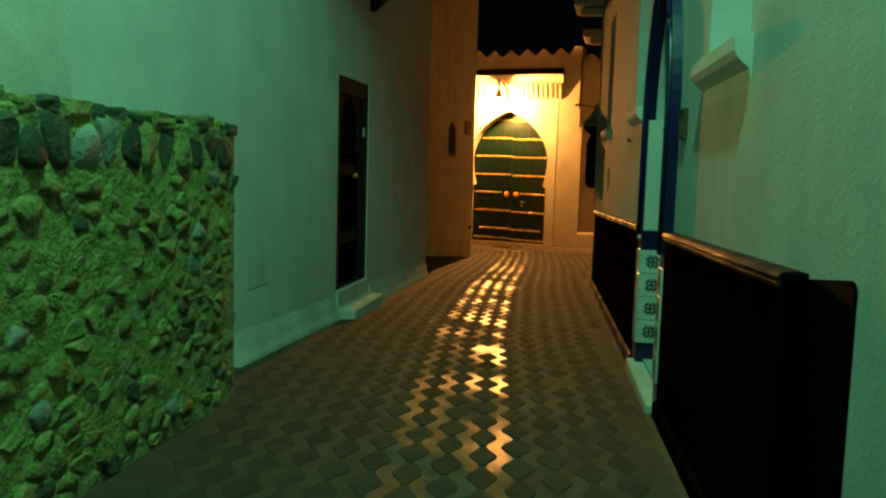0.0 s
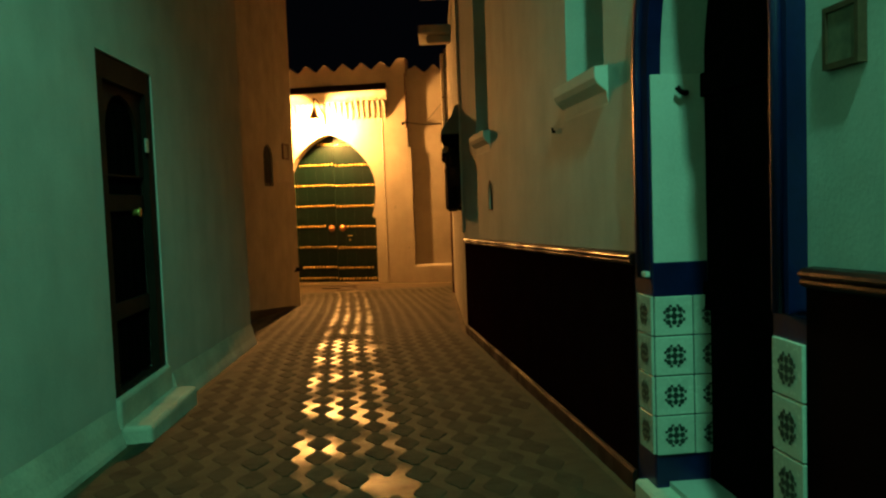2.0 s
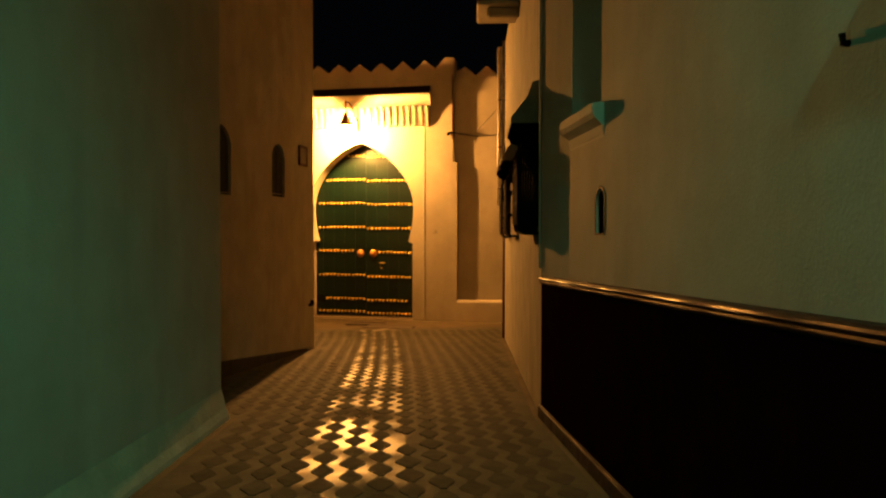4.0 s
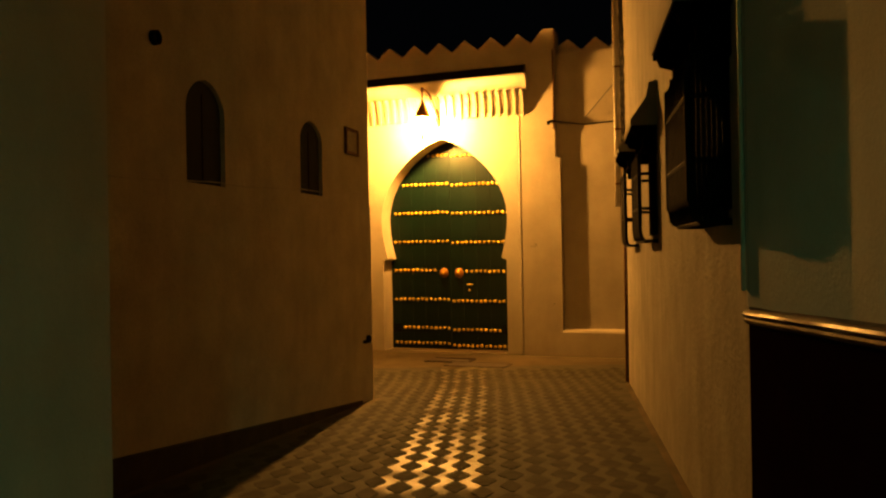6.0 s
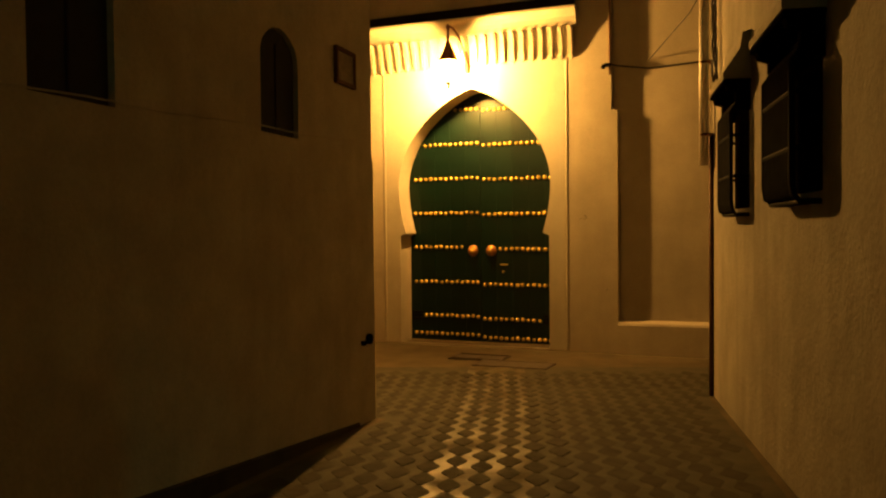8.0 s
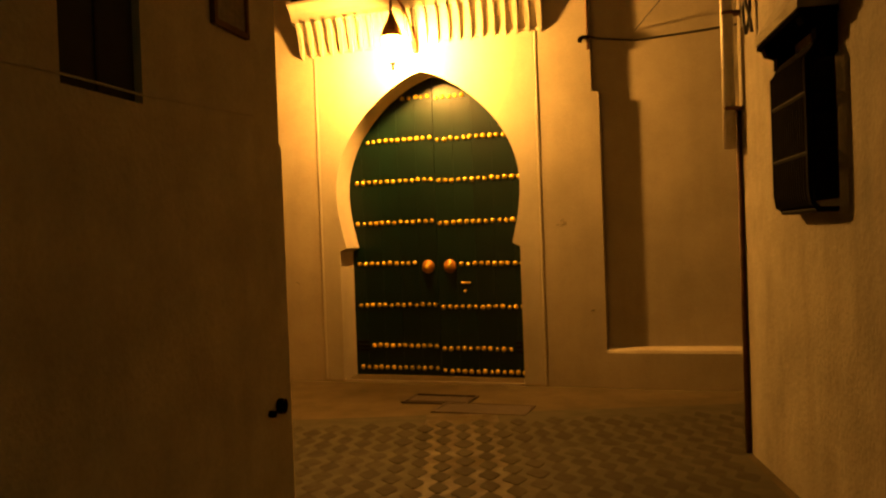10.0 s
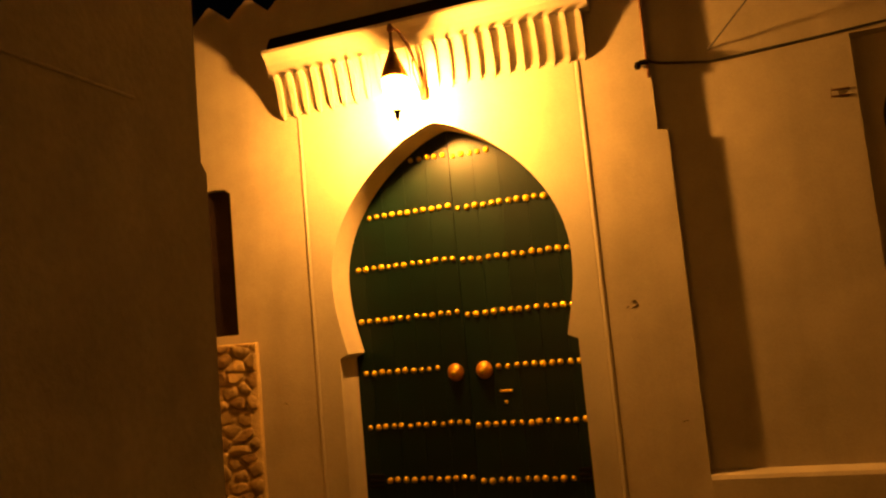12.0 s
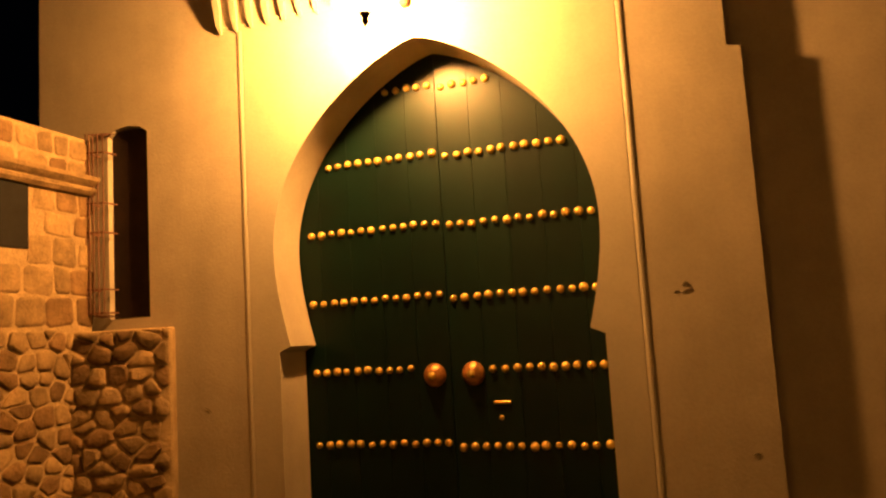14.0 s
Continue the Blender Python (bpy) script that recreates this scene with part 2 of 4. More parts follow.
def tube(points, radius, sides=8, bm=None, caps=True):
    """A round bar along points."""
    own = bm or bmesh.new()
    pts = [Vector(p) for p in points]
    rings = []
    for i, p in enumerate(pts):
        t = (pts[min(i + 1, len(pts) - 1)] - pts[max(i - 1, 0)]).normalized()
        ref = Vector((0, 0, 1)) if abs(t.z) < 0.9 else Vector((1, 0, 0))
        u = t.cross(ref).normalized()
        v = t.cross(u)
        r = radius[i] if isinstance(radius, (list, tuple)) else radius
        rings.append([own.verts.new(p + r * (math.cos(a) * u + math.sin(a) * v)) for a in [2 * math.pi * k / sides for k in range(sides)]])
    for a, b in zip(rings, rings[1:]):
        for k in range(sides):
            own.faces.new((a[k], a[(k + 1) % sides], b[(k + 1) % sides], b[k]))
    if caps:
        own.faces.new(rings[0][::-1])
        own.faces.new(rings[-1])
    return own


def lathe(profile, sides=20, centre=(0, 0, 0)):
    """Turned shape about z from (r, z) pairs."""
    bm = bmesh.new()
    rings = []
    for r, z in profile:
        rings.append([bm.verts.new((centre[0] + r * math.cos(2 * math.pi * k / sides), centre[1] + r * math.sin(2 * math.pi * k / sides), centre[2] + z)) for k in range(sides)])
    for a, b in zip(rings, rings[1:]):
        for k in range(sides):
            bm.faces.new((a[k], a[(k + 1) % sides], b[(k + 1) % sides], b[k]))
    bm.faces.new(rings[0][::-1])
    bm.faces.new(rings[-1])
    return bm


def floor_z(y):
    return float(np.interp(y, [-12, 0.8, 5.6, 12.7, 19, 20.5, 24, 60], [1.15, 0.82, 0.68, 0.45, 0.11, 0.03, 0.0, -0.1]))


def arch(half, z0, spring, apex, steps=12, p=2.0, q=0.5, mid=0.0):
    """Outline of an arched opening, from the foot on one side over the top to the other foot."""
    right = [(half, z0), (half, spring)]
    for i in range(1, steps):
        k = i / steps
        right.append((half * (1 - k ** p) ** q, spring + (apex - spring) * k))
    return [(mid + x, z) for x, z in right] + [(mid, apex)] + [(mid - x, z) for x, z in right[::-1]]


def horseshoe(jamb, foot, neck_z, neck, belly, belly_z, apex, drop=0.04, mid=0.0):
    """Outline of a pointed horseshoe opening standing on straight jambs."""
    right = [(jamb, foot), (jamb, neck_z - drop), (neck, neck_z)]
    for i in range(1, 21):
        k = i / 20
        right.append((neck + (belly - neck) * math.sin(math.pi / 2 * k), neck_z + (belly_z - neck_z) * k))
    for i in range(1, 48):
        k = math.sin(math.pi / 2 * i / 48)
        right.append((belly * (1 - k * k) ** 0.75, belly_z + (apex - belly_z) * k))
    return [(mid + x, z) for x, z in right] + [(mid, apex)] + [(mid - x, z) for x, z in right[::-1]]


RIGHT_NEAR = base((1.79, 3.0), (0.48, 9.66))
RIGHT_FAR = base((2.27, 12.66), (1.12, 7.415))
LEFT_NEAR = base((-1.0, 5.55), (0.785, 7.34))
LEFT_FAR = base((-1.22, 13.0), (1.43, 5.76))
FACADE = base((0.957, 23.705), (math.cos(radians(19.5)), -math.sin(radians(19.5))))


def right_floor(s):
    return floor_z(3.0 + s * 0.9988)


# ---------------- ground ----------------
def build_ground():
    ys = [-60, -12, -6, 0.8, 3, 5.6, 8, 10, 12.7, 14, 16, 17.5, 19, 20.5, 22, 24, 30, 80]
    xs = [-60, -4, -1, 0, 1, 2, 4, 8, 60]
    bm = bmesh.new()
    grid = [[bm.verts.new((x, y, floor_z(y))) for x in xs] for y in ys]
    for r0, r1 in zip(grid, grid[1:]):
        for i in range(len(xs) - 1):
            bm.faces.new((r0[i], r0[i + 1], r1[i + 1], r1[i]))
    ob = part("ground", bm, GROUND)
    return tagged(ob, "worn grey-brown concrete alley paving sloping down", "ground", kind="structure")


ground = build_ground()

# ---------------- right-hand wall beside the wainscot ----------------
DOOR_MID, DOOR_HALF = 3.25, 0.5
WINDOWS = ((1.0, 1.95), (4.45, 5.30), (8.05, 8.95))


def build_right_near():
    holes = [rect(a + 0.06, b - 0.06, 2.66, 4.1) for a, b in WINDOWS]
    holes.append(arch(DOOR_HALF, right_floor(3.25) + 0.10, 2.50, 3.38, mid=DOOR_MID, p=1.8, q=0.7))
    holes.append(arch(0.095, 1.90, 2.08, 2.17, steps=5, mid=8.12))
    bm = slab(rect(-12, 9.70, -0.4, 6.6), holes, -0.55, -0.06)
    ob = part("wall_right_near", bm, PLASTER_WASH, m=RIGHT_NEAR)
    tagged(ob, "tall whitewashed plaster house wall", "wall", kind="structure")
    fil = bmesh.new()
    pts = ((8.95, -0.0595), (9.70, -0.0595), (9.70, 0.0), (9.66, -0.001))
    lo, hi = [[fil.verts.new((x, y, z)) for x, y in pts] for z in (right_floor(9.3) + 1.10, 6.6)]
    for i in range(4):
        j = (i + 1) % 4
        fil.faces.new((lo[i], lo[j], hi[j], hi[i]))
    fil.faces.new(lo[::-1])
    fil.faces.new(hi)
    tagged(part("wall_right_near_end", fil, PLASTER_WASH, m=RIGHT_NEAR), "plaster swelling out to the neighbouring wall", "wall", kind="structure")
    bk = box(-12, 9.70, -1.0, -0.57, -0.4, 6.6)
    tagged(part("wall_right_near_core", bk, DARK, m=RIGHT_NEAR), "near-black backing for the unlit rooms behind the openings", "wall", kind="structure")


build_right_near()


def build_right_far():
    bm = slab(rect(0.0, 7.5, -0.6, 5.1), [rect(0.34, 1.03, 1.96, 2.62), rect(3.40, 4.06, 1.90, 2.58), rect(5.44, 6.04, 1.88, 2.62)], -0.5, 0.0)
    ob = part("wall_right_far", bm, PLASTER_RIGHT, m=RIGHT_FAR)
    tagged(ob, "uneven ochre-lit plaster wall with barred windows", "wall", kind="structure")
    core = box(0.05, 7.5, -3.0, -0.52, -0.6, 5.1)
    tagged(part("wall_right_far_core", core, PLASTER_RIGHT, m=RIGHT_FAR), "plaster side of the corner house", "wall", kind="structure")


build_right_far()

# ---------------- left-hand walls ----------------
LEFT_DOOR = (3.07, 4.145, 0.86, 2.99)


def build_left():
    bm = slab(rect(-14, 7.38, -0.4, 6.6), [rect(*LEFT_DOOR), rect(0.98, 1.38, 1.17, 1.43)], 0.0, 0.4)
    tagged(part("wall_left_near", bm, PLASTER, m=LEFT_NEAR), "tall whitewashed plaster house wall", "wall", kind="structure")
    core = box(-14, 7.38, 0.42, 1.6, -0.4, 6.6)
    tagged(part("wall_left_near_core", core, DARK, m=LEFT_NEAR), "near-black backing for the unlit rooms behind the openings", "wall", kind="structure")
    n1 = arch(0.26, 2.30, 2.82, 3.06, mid=2.53, q=0.6)
    n2 = arch(0.25, 2.345, 2.84, 3.04, mid=4.37, q=0.6)
    bm = slab([(-2.0, -0.6), (5.96, -0.6), (5.96, 2.29), (5.93, 2.32), (5.93, 6.6), (-2.0, 6.6)], [n1, n2], 0.0, 0.06)
    tagged(part("wall_left_far", bm, PLASTER_OLD, m=LEFT_FAR), "uneven ochre-lit plaster wall with arched niches", "wall", kind="structure")
    core = box(-2.0, 5.93, 0.062, 2.6, -0.6, 6.6)
    tagged(part("wall_left_far_core", core, PLASTER_OLD, m=LEFT_FAR), "plaster body of the corner house", "wall", kind="structure")


build_left()

# ---------------- portal facade ----------------
PORTAL = horseshoe(1.15, 0.03, 1.66, 1.06, 1.17, 2.35, 3.74)


def crenels(x0, x1, pitch, low, high, first):
    """Saw-toothed top edge from x1 back to x0."""
    pts, x = [], first
    while x < x1:
        pts += [(x - pitch / 2, low), (x, high)]
        x += pitch
    pts = [p for p in pts if x0 < p[0] < x1]
    return pts[::-1]


def build_facade():
    top = crenels(-3.3, 1.62, 0.474, 5.23, 5.43, -3.33 + 0.474)
    outer = [(-3.33, -0.5), (2.10, -0.5), (2.10, 3.30), (2.02, 3.32), (2.02, 5.46), (1.84, 5.47), (1.64, 5.25)] + top + [(-3.33, 5.3)]
    win = [(-2.64, 1.95), (-2.26, 1.95), (-2.26, 3.40), (-2.33, 3.45), (-2.45, 3.47), (-2.57, 3.45), (-2.64, 3.40)]
    bm = slab(outer, [PORTAL, win], 0.0, 0.37)
    tagged(part("wall_portal", bm, PLASTER_TAN, m=FACADE), "cream plaster portal wall with saw-tooth crenellations", "wall", kind="structure")
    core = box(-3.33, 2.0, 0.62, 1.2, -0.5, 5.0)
    tagged(part("wall_portal_core", core, DARK, m=FACADE), "near-black backing behind the portal", "wall", kind="structure")
    top = crenels(2.1, 7.0, 0.45, 5.12, 5.31, 2.22)
    outer = [(2.0, -0.5), (7.0, -0.5), (7.0, 5.2)] + top + [(2.0, 5.2)]
    niche = horseshoe(0.62, 1.66, 2.86, 0.56, 0.64, 3.14, 3.80, mid=4.40)
    bm = slab(outer, [niche], 0.24, 0.5)
    tagged(part("wall_recess", bm, PLASTER_TAN, m=FACADE), "cream plaster wall set back beside the portal", "wall", kind="structure")
    panel = slab([(2.02, -0.5), (7.0, -0.5), (7.0, 5.05), (2.02, 5.05)], [rect(3.58, 5.28, 1.66, 3.86)], 0.09, 0.238)
    tagged(part("wall_recess_face", panel, PLASTER_TAN, m=FACADE), "cream plaster face around a sunk window panel", "wall", kind="structure")
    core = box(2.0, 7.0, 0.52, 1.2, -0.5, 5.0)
    tagged(part("wall_recess_core", core, DARK, m=FACADE), "near-black backing for the unlit space behind the recess", "wall", kind="structure")
    bench = sweep([(0.09, -0.6), (0.09, 0.03), (0.07, 0.025), (-0.02, 0.0), (-0.035, -0.03), (-0.04, -0.6)], (2.102, 0, 0.43), (7.0, 0, 0.47))
    tagged(part("plaster_bench", bench, PLASTER_TAN, m=FACADE), "low cream plaster bench built along the recessed wall", "bench", kind="structure")
    field = slab([(-1.376, 0.03)] + [(-1.15, 0.03)] + PORTAL[::-1][1:-1] + [(1.15, 0.03), (1.376, 0.03), (1.376, 4.068), (-1.376, 4.068)], [], -0.006, -0.0005)
    tagged(part("wall_portal_field", field, PLASTER_FACADE, m=FACADE), "cream painted panel of the wall round the portal", "wall", kind="structure")
    for u in (-1.40, 1.40):
        rib = sweep([(0.0, -0.023), (-0.006, -0.014), (-0.009, 0.0), (-0.007, 0.014), (0.0, 0.023)], (0, 0, 0), (4.02, 0, 0))
        ob = part("trim", rib, PLASTER_FACADE, m=FACADE @ Matrix(((0, 0, 1, u), (0, 1, 0, 0.0), (1, 0, 0, 0.03), (0, 0, 0, 1))))
        tagged(ob, "thin raised plaster edge framing the portal", "trim", kind="structure")


build_facade()


def build_closing():
    tagged(part("wall_back", box(-6, 6, -10.4, -10, -0.5, 6.6), PLASTER), "plain wall closing the alley far behind", "wall", kind="structure")
    tagged(part("wall_side_street", box(9.3, 9.7, 12, 26, -0.8, 5), PLASTER_OLD), "plain wall closing the side street", "wall", kind="structure")


build_closing()


# ---------------- portal things ----------------
def build_green_door():
    door = thing("door_1", FACADE, "closed dark green double door with rows of brass studs", "door", kind="structure")
    rows = (3.51, 2.99, 2.478, 1.957, 1.44, 0.912, 0.40, 0.12)
    stud = lathe([(0.030, 0.0), (0.029, 0.011), (0.021, 0.024), (0.008, 0.030)], 10)
    me = bpy.data.meshes.new("stud")
    finish(stud).to_mesh(me)
    stud.free()
    me.materials.append(BRASS)
    me.polygons.foreach_set("use_smooth", [True] * len(me.polygons))
    out = Matrix.Rotation(radians(90), 4, "X")
    rng = random.Random(4)
    for side, y in ((-1, 0.385), (1, 0.375)):
        leaf = new("door_leaf")
        leaf.parent = door
        tagged(leaf, "dark green plank leaf of the double door")
        edge = 1.24
        n = 5
        w = edge / n
        for i in range(n):
            a, b = sorted((side * (i * w + (0.004 if i == 0 else 0.0004)), side * ((i + 1) * w - 0.0004)))
            part("plank", box(a, b, y, y + 0.06, 0.035, 3.86, 0.0015), GREEN_WOOD, leaf)
        for z in rows:
            k = 0
            for i in range(14):
                u = side * (0.055 + i * 0.0845)
                if z == 1.44 and abs(u) < 0.25:
                    continue
                if z == 0.40 and abs(u) > 0.93:
                    continue
                lim = 1.15 if z < 1.7 else (1.15 if z < 2.5 else 1.17 * max(0.0, 1 - ((z - 2.35) / 1.39) ** 2) ** 0.75)
                if abs(u) > lim - 0.01:
                    continue
                zz = z + rng.uniform(-0.006, 0.006) + (-0.024 if side > 0 else 0.006)
                share("stud", me, leaf, Matrix.Translation((u + rng.uniform(-0.006, 0.006), y, zz)) @ out @ Matrix.Scale(rng.uniform(0.85, 1.08), 4))
        knob = part("knocker_rosette", lathe([(0.082, 0), (0.085, 0.012), (0.072, 0.03), (0.05, 0.055), (0.018, 0.066)], 24), COPPER, leaf, "large domed copper door boss", True, Matrix.Translation((side * 0.145 + 0.02, y, 1.395)) @ out)
        part("ring", lathe([(0.02, 0.06), (0.03, 0.075), (0.012, 0.088)], 12), BRASS, knob, "", True)
        for z in (0.40,):
            x = side * 1.06
            hb = bmesh.new()
            for dz in (-0.05, 0.0, 0.05):
                box(x - 0.10, x + 0.10, y - 0.012, y + 0.004, z + dz - 0.014, z + dz + 0.014, 0.003, hb)
            box(x - 0.012 + side * 0.07, x + 0.012 + side * 0.07, y - 0.014, y + 0.004, z - 0.075, z + 0.075, 0.003, hb)
            part("strap_hinge", hb, IRON, leaf, "black iron strap hinge")
    lk = box(0.30, 0.42, 0.357, 0.378, 1.18, 1.20, 0.004)
    part("lock_plate", lk, BRASS, door, "small brass letter plate")
    part("keyhole_plate", lathe([(0.018, 0), (0.016, 0.008), (0.006, 0.01)], 12), BRASS, door, "brass keyhole plate", True, Matrix.Translation((0.345, 0.375, 1.085)) @ out)
    part("threshold", box(-1.15, 1.15, 0.02, 0.36, -0.05, 0.032, 0.006), GROUND, door)


build_green_door()


def build_cornice():
    c = thing("portal_cornice", FACADE, "cream plaster cornice with a coved top over thin curved fins", "cornice", kind="structure")
    u0, u1 = -1.63, 1.55
    body = [(0.0, 4.07), (-0.012, 4.09), (-0.028, 4.20), (-0.05, 4.33), (-0.075, 4.44), (-0.085, 4.475), (0.0, 4.475)]
    part("soffit", sweep(body, (u0 + 0.05, 0, 0), (u1 - 0.05, 0, 0)), PLASTER_FACADE, c)
    cove = [(0.0, 4.476), (-0.112, 4.476), (-0.118, 4.50), (-0.122, 4.54), (-0.135, 4.59), (-0.165, 4.64), (-0.205, 4.68), (-0.215, 4.69), (-0.215, 4.72), (0.0, 4.735)]
    part("cove", sweep(cove, (u0 - 0.02, 0, 0), (u1 + 0.02, 0, 0)), PLASTER_FACADE, c)
    # near-black sloped strip along the top of the cornice
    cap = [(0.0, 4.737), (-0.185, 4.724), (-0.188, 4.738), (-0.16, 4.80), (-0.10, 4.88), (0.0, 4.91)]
    part("sloping_cap", sweep(cap, (u0 + 0.02, 0, 0), (u1 - 0.02, 0, 0)), CAP_BLACK, c, "near-black sloping cap of the cornice")
    fin = [(0.0, 4.045), (-0.015, 4.055), (-0.044, 4.11), (-0.06, 4.20), (-0.084, 4.33), (-0.112, 4.42), (-0.15, 4.47), (-0.15, 4.4755), (0.0, 4.4755)]
    bm = bmesh.new()
    w = [0.006, 0.010, 0.020, 0.025, 0.027, 0.026, 0.018, 0.018, 0.027]
    a = [bm.verts.new((-h, y, z)) for h, (y, z) in zip(w, fin)]
    b = [bm.verts.new((h, y, z)) for h, (y, z) in zip(w, fin)]
    for i in range(len(fin)):
        j = (i + 1) % len(fin)
        bm.faces.new((a[i], a[j], b[j], b[i]))
    bm.faces.new(a[::-1])
    bm.faces.new(b)
    me = mesh_of("fin", bm, PLASTER_FACADE)
    rng = random.Random(12)
    n = 23
    for i in range(n):
        u = u0 + 0.075 + (u1 - u0 - 0.15) * i / (n - 1) + rng.uniform(-0.004, 0.004)
        share("fin", me, c, Matrix.Translation((u, 0, rng.uniform(-0.006, 0.0))))


build_cornice()


def build_lantern():
    lamp = thing("wall_lantern", FACADE @ Matrix.Translation((-0.16, 0, 0.0)), "lit wall lantern hanging from a scrolled iron bracket", "lamp")
    part("wall_plate", box(-0.03, 0.03, -0.075, -0.001, 3.96, 4.33, 0.012), RUST, lamp, "rusted iron wall plate", m=Matrix.Translation((0.115, 0.0, 0)))
    arm = [(0.115, -0.06, 4.12), (0.10, -0.15, 4.30), (0.07, -0.25, 4.46), (0.03, -0.35, 4.55), (0.0, -0.43, 4.56), (0.0, -0.46, 4.51), (0.0, -0.46, 4.36)]
    part("arm", tube(arm, 0.016, 8), RUST, lamp, "rusted scrolled iron arm", True)
    scroll = [(0.11, -0.07, 4.0), (0.105, -0.16, 4.08), (0.095, -0.22, 4.2), (0.09, -0.20, 4.31), (0.095, -0.14, 4.30), (0.10, -0.13, 4.24)]
    part("scroll", tube(scroll, 0.010, 8), RUST, lamp, "", True)
    c = (0.0, -0.46, 0.0)
    part("hook", lathe([(0.012, 4.50), (0.028, 4.52), (0.03, 4.55), (0.012, 4.585)], 12, c), RUST, lamp, "", True)
    part("cap", lathe([(0.012, 4.40), (0.02, 4.34), (0.045, 4.30), (0.055, 4.26), (0.085, 4.20), (0.115, 4.12), (0.126, 4.07), (0.122, 4.066), (0.108, 4.12), (0.075, 4.19)], 20, c), COPPER, lamp, "tarnished metal lantern cap", True)
    glass = part("globe", lathe([(0.10, 4.11), (0.120, 4.06), (0.118, 3.99), (0.10, 3.90), (0.065, 3.82), (0.03, 3.78)], 20, c), GLOBE, lamp, "glowing milky glass globe", True)
    for k in range(4):
        a = math.pi * (k / 2 + 0.25)
        rod = [(c[0] + r * math.cos(a), c[1] + r * math.sin(a), z) for r, z in ((0.134, 4.05), (0.128, 3.99), (0.108, 3.90), (0.072, 3.815), (0.025, 3.77))]
        part("cage_rod", tube(rod, 0.004, 6), RUST, lamp, "", True)
    part("bulb", lathe([(0.004, 3.845), (0.03, 3.855), (0.048, 3.885), (0.05, 3.91), (0.036, 3.945), (0.018, 3.98), (0.016, 4.06)], 16, c), BULB, glass, "bright glowing bulb", True)
    part("finial", lathe([(0.03, 3.785), (0.036, 3.765), (0.02, 3.745), (0.024, 3.715), (0.006, 3.68)], 12, c), IRON, lamp, "", True)


build_lantern()


# ---------------- wainscot, arched side door, house windows ----------------
def build_wainscot():
    for s0, s1, near in ((0.18, 2.56, True), (3.97, 9.68, False)):
        w = thing("wainscot", RIGHT_NEAR, "dark maroon glazed wainscot with a rounded glossy moulding", "wainscot", kind="structure")
        z0, z1 = right_floor(s0), right_floor(s1)
        n = max(2, round((s1 - s0) / 0.6))
        for i in range(n):
            a, b = s0 + (s1 - s0) * i / n, s0 + (s1 - s0) * (i + 1) / n
            za, zb = right_floor(a), right_floor(b)
            bm = sweep([(-0.0595, -0.05), (-0.0595, 1.045), (0.0, 1.045), (0.0, -0.05)], (a + 0.0015, 0, za), (b - 0.0015, 0, zb))
            part("panel", bm, MAROON, w)
        mould = [(-0.0595, 1.026), (-0.0595, 1.08), (-0.03, 1.085), (0.008, 1.081), (0.02, 1.072), (0.024, 1.064), (0.016, 1.056), (0.008, 1.054), (0.016, 1.049), (0.018, 1.041), (0.013, 1.033), (0.004, 1.029), (0.002, 1.026)]
        part("moulding", sweep(mould, (s0 - 0.01, 0, z0 + 0.02), (s1 + 0.005, 0, z1 + 0.02)), MAROON_TRIM, w, "maroon glazed rounded moulding")
        skirt = [(0.0005, -0.06), (0.022, -0.06), (0.022, 0.085), (0.012, 0.10), (0.0005, 0.10)]
        part("skirting", sweep(skirt, (s0, 0, z0), (s1, 0, z1)), MAROON_TRIM if not near else MAROON, w)
        if near:
            part("end_cap", box(s0 - 0.02, s0 - 0.002, -0.1, 0.012, z0 - 0.05, z0 + 1.10, 0.008, segs=2), NAVY, w, "dark navy painted end")
            dado = slab([(-0.205, z0 - 0.05), (s0 - 0.022, z0 - 0.05), (s0 - 0.022, z0 + 1.085), (-0.17, z0 + 1.125), (-0.195, z0 + 1.118), (-0.205, z0 + 1.10)], [], -0.0595, -0.05)
            part("painted_dado", dado, NAVY, w, "dado painted dark navy on the plaster")


build_wainscot()


def tile_mesh():
    t = 0.171
    return box(-t / 2 + 0.002, t / 2 - 0.002, -0.008, 0.006, -t / 2 + 0.002, t / 2 - 0.002, 0.003)


def ink_mesh():
    """Eight-petalled square rosette."""
    bm = bmesh.new()
    g = 0.026
    for i in range(-1, 2):
        for k in range(-1, 2):
            cx, cz = i * g * 1.02, k * g * 1.02
            r = 0.0115 if (i, k) != (0, 0) else 0.0135
            ring = [bm.verts.new((cx + r * 1.1 * math.cos(a + 0.39), 0.0072, cz + r * 1.1 * math.sin(a + 0.39))) for a in [2 * math.pi * q / 8 for q in range(8)]]
            bm.faces.new(ring)
    for i in (-1, 1):
        for k in (-1, 1):
            cx, cz = i * 0.043, k * 0.016
            bm.faces.new([bm.verts.new(p) for p in ((cx - 0.006, 0.0072, cz - 0.008), (cx + 0.006, 0.0072, cz - 0.005), (cx + 0.006, 0.0072, cz + 0.005), (cx - 0.006, 0.0072, cz + 0.008))])
            cx, cz = i * 0.016, k * 0.043
            bm.faces.new([bm.verts.new(p) for p in ((cx - 0.008, 0.0072, cz - 0.006), (cx + 0.008, 0.0072, cz - 0.006), (cx + 0.005, 0.0072, cz + 0.006), (cx - 0.005, 0.0072, cz + 0.006))])
    return bm


